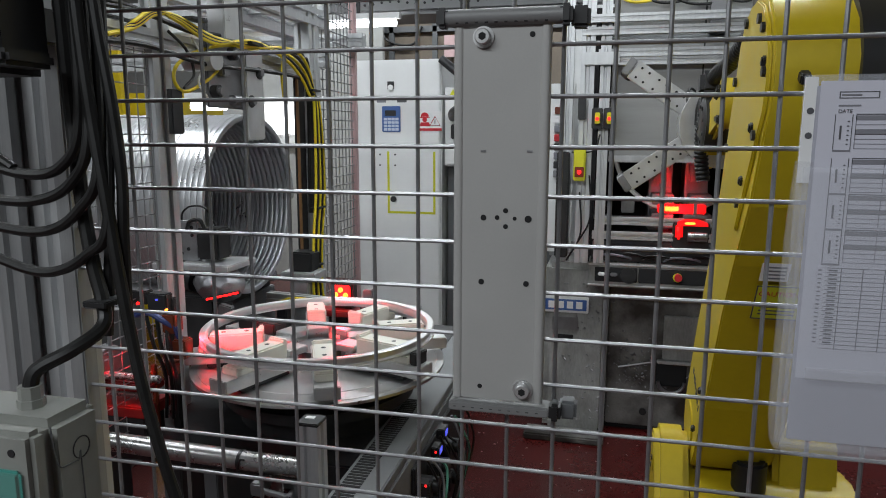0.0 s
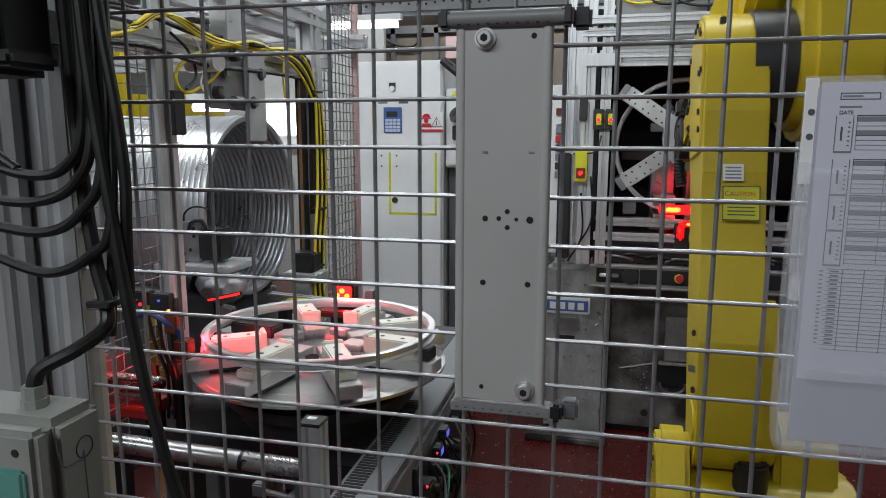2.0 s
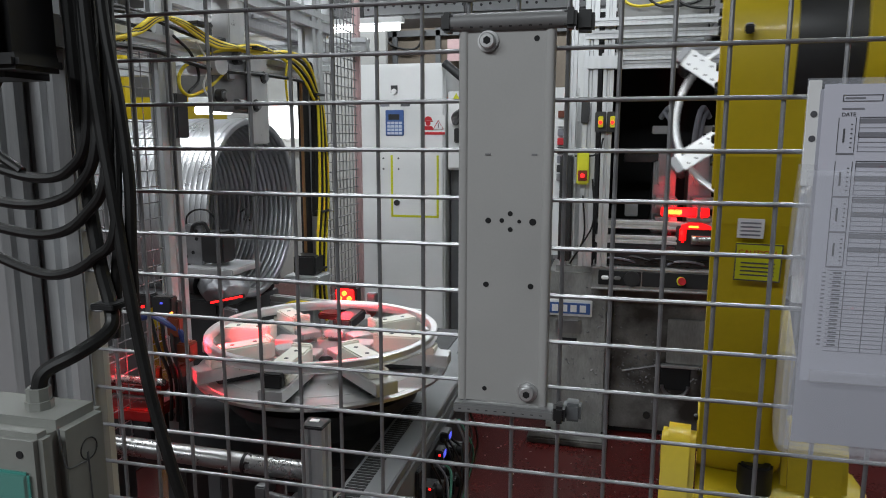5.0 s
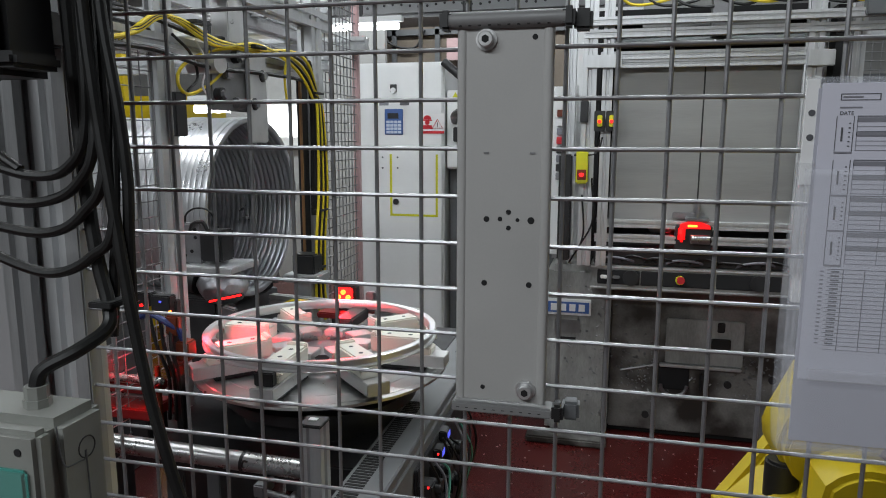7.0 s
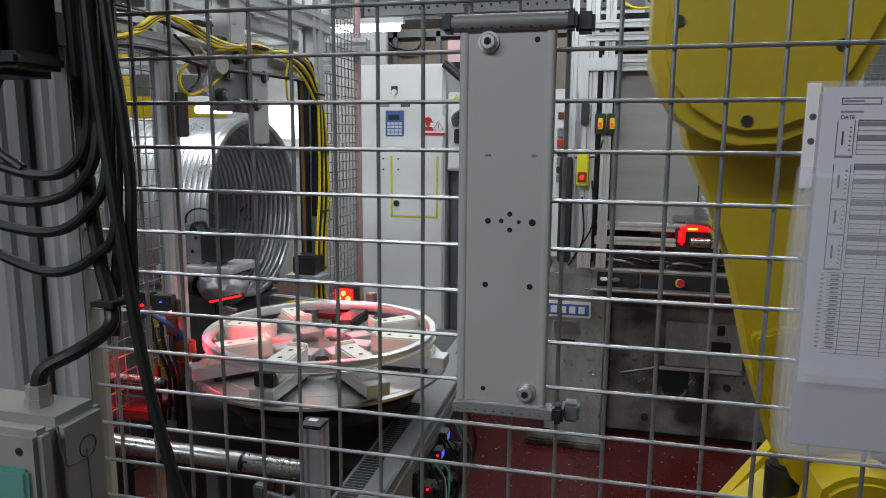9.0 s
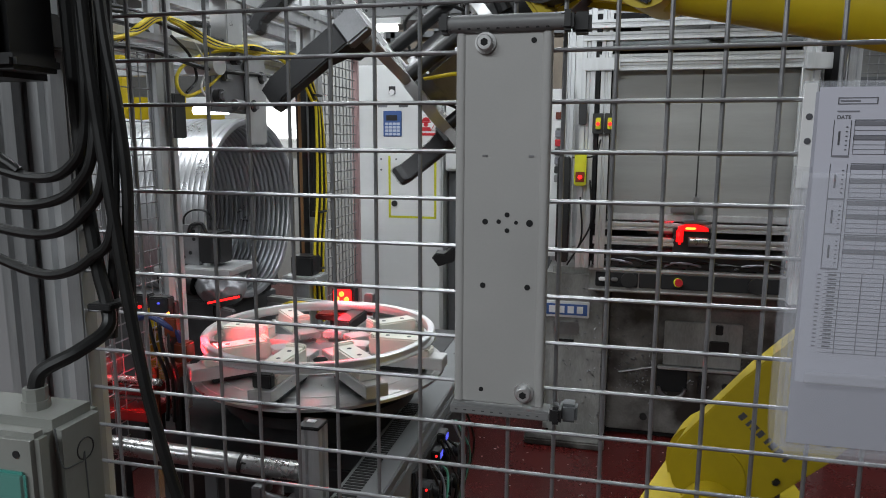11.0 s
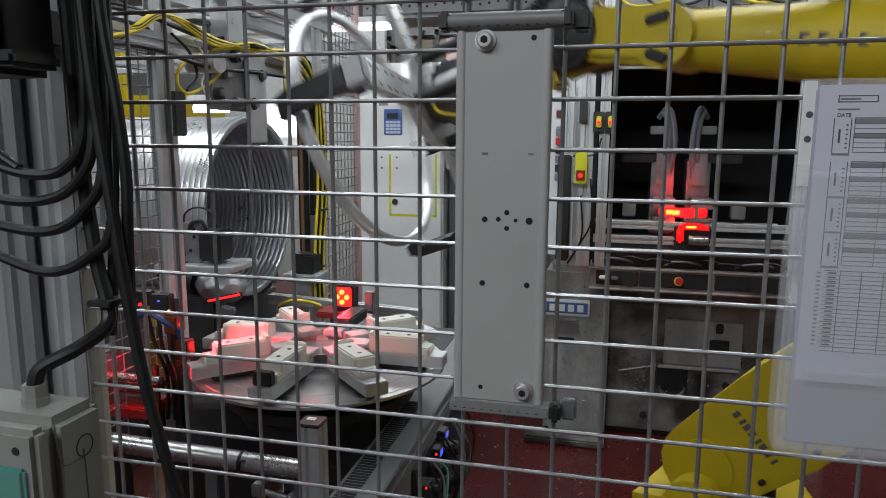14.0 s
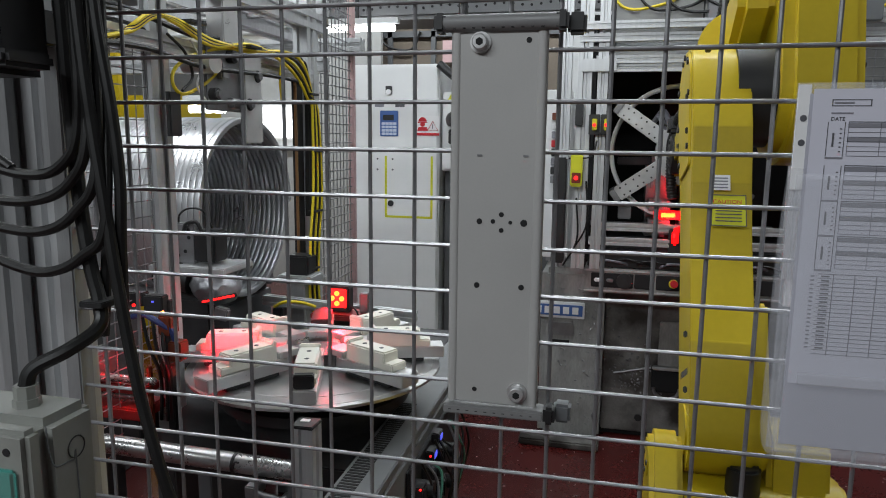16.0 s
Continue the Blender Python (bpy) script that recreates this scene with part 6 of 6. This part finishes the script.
    part("pipe", sweep(B(), [(-0.72, 3.55, 1.72), (-0.74, 3.55, 2.3), (-0.74, 3.55, 3.9)], 0.024, 12), DARKMETAL, c)
    part("elbow", ntube([(-0.72, 3.55, 1.74), (-0.74, 3.6, 1.66), (-0.85, 3.8, 1.62), (-0.95, 4.23, 1.60)], 0.024, 10), DARKMETAL, c)
    # gantry and cables over the welder
    g = thing("overhead_gantry", "aluminium gantry with cables above the welding machine", "gantry")
    for z, y in ((2.22, 3.5), (2.42, 3.3), (2.10, 3.75)):
        bm = B()
        profile_bar(bm, (-0.25, y, z), (1.7, y, z), 0.05)
        part("beam", bm, ALU, g)
    for x in (-0.20, 0.92, 1.02):
        bm = B()
        profile_bar(bm, (x, 3.42, 0.0), (x, 3.42, 2.5), 0.05)
        part("post", bm, ALU, g)
    part("cover", nbox(0.12, 0.74, 3.44, 3.48, 2.0, 2.45, 0.004), PANELGREY, g)
    part("shaft", ncyl((-0.05, 3.30, 1.915), (0.85, 3.30, 1.915), 0.022, 16), GREYDARK, g)
    part("cylinder", nbox(0.40, 0.48, 3.25, 3.32, 1.93, 2.30, 0.004), STEEL, g)
    random.seed(8)
    for i in range(9):
        x0 = -0.05 + i * 0.11
        pts = [(x0, 3.28, 2.22), (x0 + 0.10, 3.25, 2.09 + random.uniform(-0.02, 0.02)), (x0 + 0.26, 3.26, 2.07 + random.uniform(-0.02, 0.02)), (x0 + 0.38, 3.3, 2.15)]
        part("cable", ntube(pts, 0.007, 6), RUBBER if i % 4 else CABLEYEL, g)
    part("bracket", nbox(0.77, 0.87, 3.17, 3.19, 1.79, 1.855, 0.003), ALU, g)
    part("limit_box", nbox(0.96, 1.04, 3.14, 3.19, 1.98, 2.06, 0.004), GREYDARK, g)
    # far mesh bay to the right
    m = thing("far_mesh", "wire mesh panel of the neighbouring cell", "mesh panel")
    vm = finish("wire", ncyl((0, 0, 0), (0, 0, 2.06), 0.0028, 6), WIRE)
    hm = finish("wire", ncyl((1.0, 0, 0), (2.3, 0, 0), 0.0028, 6), WIRE)
    for i in range(26):
        ob = new("wire", vm)
        ob.parent, ob.location = m, (1.02 + i * 0.05, 4.5, 0)
    for i in range(41):
        ob = new("wire", hm)
        ob.parent, ob.location = m, (0, 4.497, 0.03 + i * 0.05)
    part("top_rail", nbox(1.0, 2.3, 4.48, 4.52, 2.06, 2.10, 0.003), ALU, m)
    part("post", nbox(0.97, 1.0, 4.48, 4.52, 0, 2.12, 0.003), ALU, m)
    b = thing("grey_locker", "dark grey machine housing beyond the mesh", "machine")
    part("housing", nbox(1.0, 3.2, 5.6, 6.4, 0.0, 1.95, 0.01), GREYDARK, b)
    part("side_wall", nbox(-0.25, 1.0, 4.6, 4.7, 0.0, 2.3, 0.004), WHITEPAINT, b)
    s = thing("terminal_strip", "open terminal strip with coloured wires beside the welder", "terminal strip")
    part("backplate", nbox(-0.30, -0.17, 3.56, 3.58, 0.90, 1.75, 0.003), WHITEPAINT, s)
    for i, m_ in enumerate((ORANGE, SIGNWHITE, INKLIGHT, SIGNRED, DARKMETAL, INKLIGHT, DARKMETAL, STEEL)):
        part("terminal", nbox(-0.27, -0.20, 3.54, 3.56, 1.60 - i * 0.045, 1.635 - i * 0.045, 0.002), m_, s)
    # added box: closes the coil's far end so its inside stays dark
    e = thing("coil_dark_backing", "added dark box behind the coil that keeps its inside dark", "machine")
    part("housing", nbox(-2.75, -2.32, 1.95, 2.95, 0.0, 1.46, 0.01), DARKMETAL, e)
    part("foot", nbox(-0.28, -0.19, 3.56, 3.60, 0.88, 0.90), STEEL, s)


# ---------------------------------------------------------------- build all
build_hall()
build_fence()
build_plate()
build_folder()
build_left_post()
build_swarf()
build_cables()
robot, carriage, lower_arm, upper_arm, wrist, gripper = build_robot()
turntable = build_turntable()
build_table_base()
rim_table = build_rim("bright bare aluminium bicycle rim on the rotary table")
rim_weld = build_rim("bright bare aluminium bicycle rim in the welding machine")
build_coil()
build_cabinets()
build_welder()
welder_door = build_door()
build_forming_frame()
build_frame_cables()
build_rolling_head()
build_ring_lamp()
build_pneumatics()
build_background()


def motions():
    times = [i / 10 for i in range(161)]
    rows = {o: [] for o in (carriage, lower_arm, upper_arm, wrist, gripper)}
    stand = pose(J1X, J1Y, 0)
    seat = pose(0, 0, TOOL)
    for t in times:
        turn, low, up, tool, grip = links(t)
        for o, m in zip((carriage, lower_arm, upper_arm, wrist, gripper), (turn, low, up, tool, grip)):
            rows[o].append((t, m))
    for o in rows:
        walk(o, rows[o])
    def spin(t):
        return smooth(TABLE, t)[0]
    walk(turntable, [(t, pose(TX, TY, 0, 0, 0, spin(t))) for t in times])
    # the rim on the table turns with it until the gripper lifts it
    pick = stand @ links(13.2)[4] @ seat
    centre = pose(TX, TY, 0)
    walk(rim_table, [(t, centre @ pose(0, 0, 0, 0, 0, spin(t)) @ centre.inverted() @ pick if t <= 13.2 else stand @ links(t)[4] @ seat) for t in times])
    # the welded rim leaves with the gripper and is laid down on the floor beyond the robot
    held, laid = stand @ links(3.0)[4] @ seat, stand @ links(7.8)[4] @ seat
    walk(rim_weld, [(t, held if t <= 3.0 else stand @ links(t)[4] @ seat if t <= 7.8 else laid) for t in times])
    walk(welder_door, [(t, pose(0, 0, smooth(DOOR, t)[0])) for t in times])


motions()
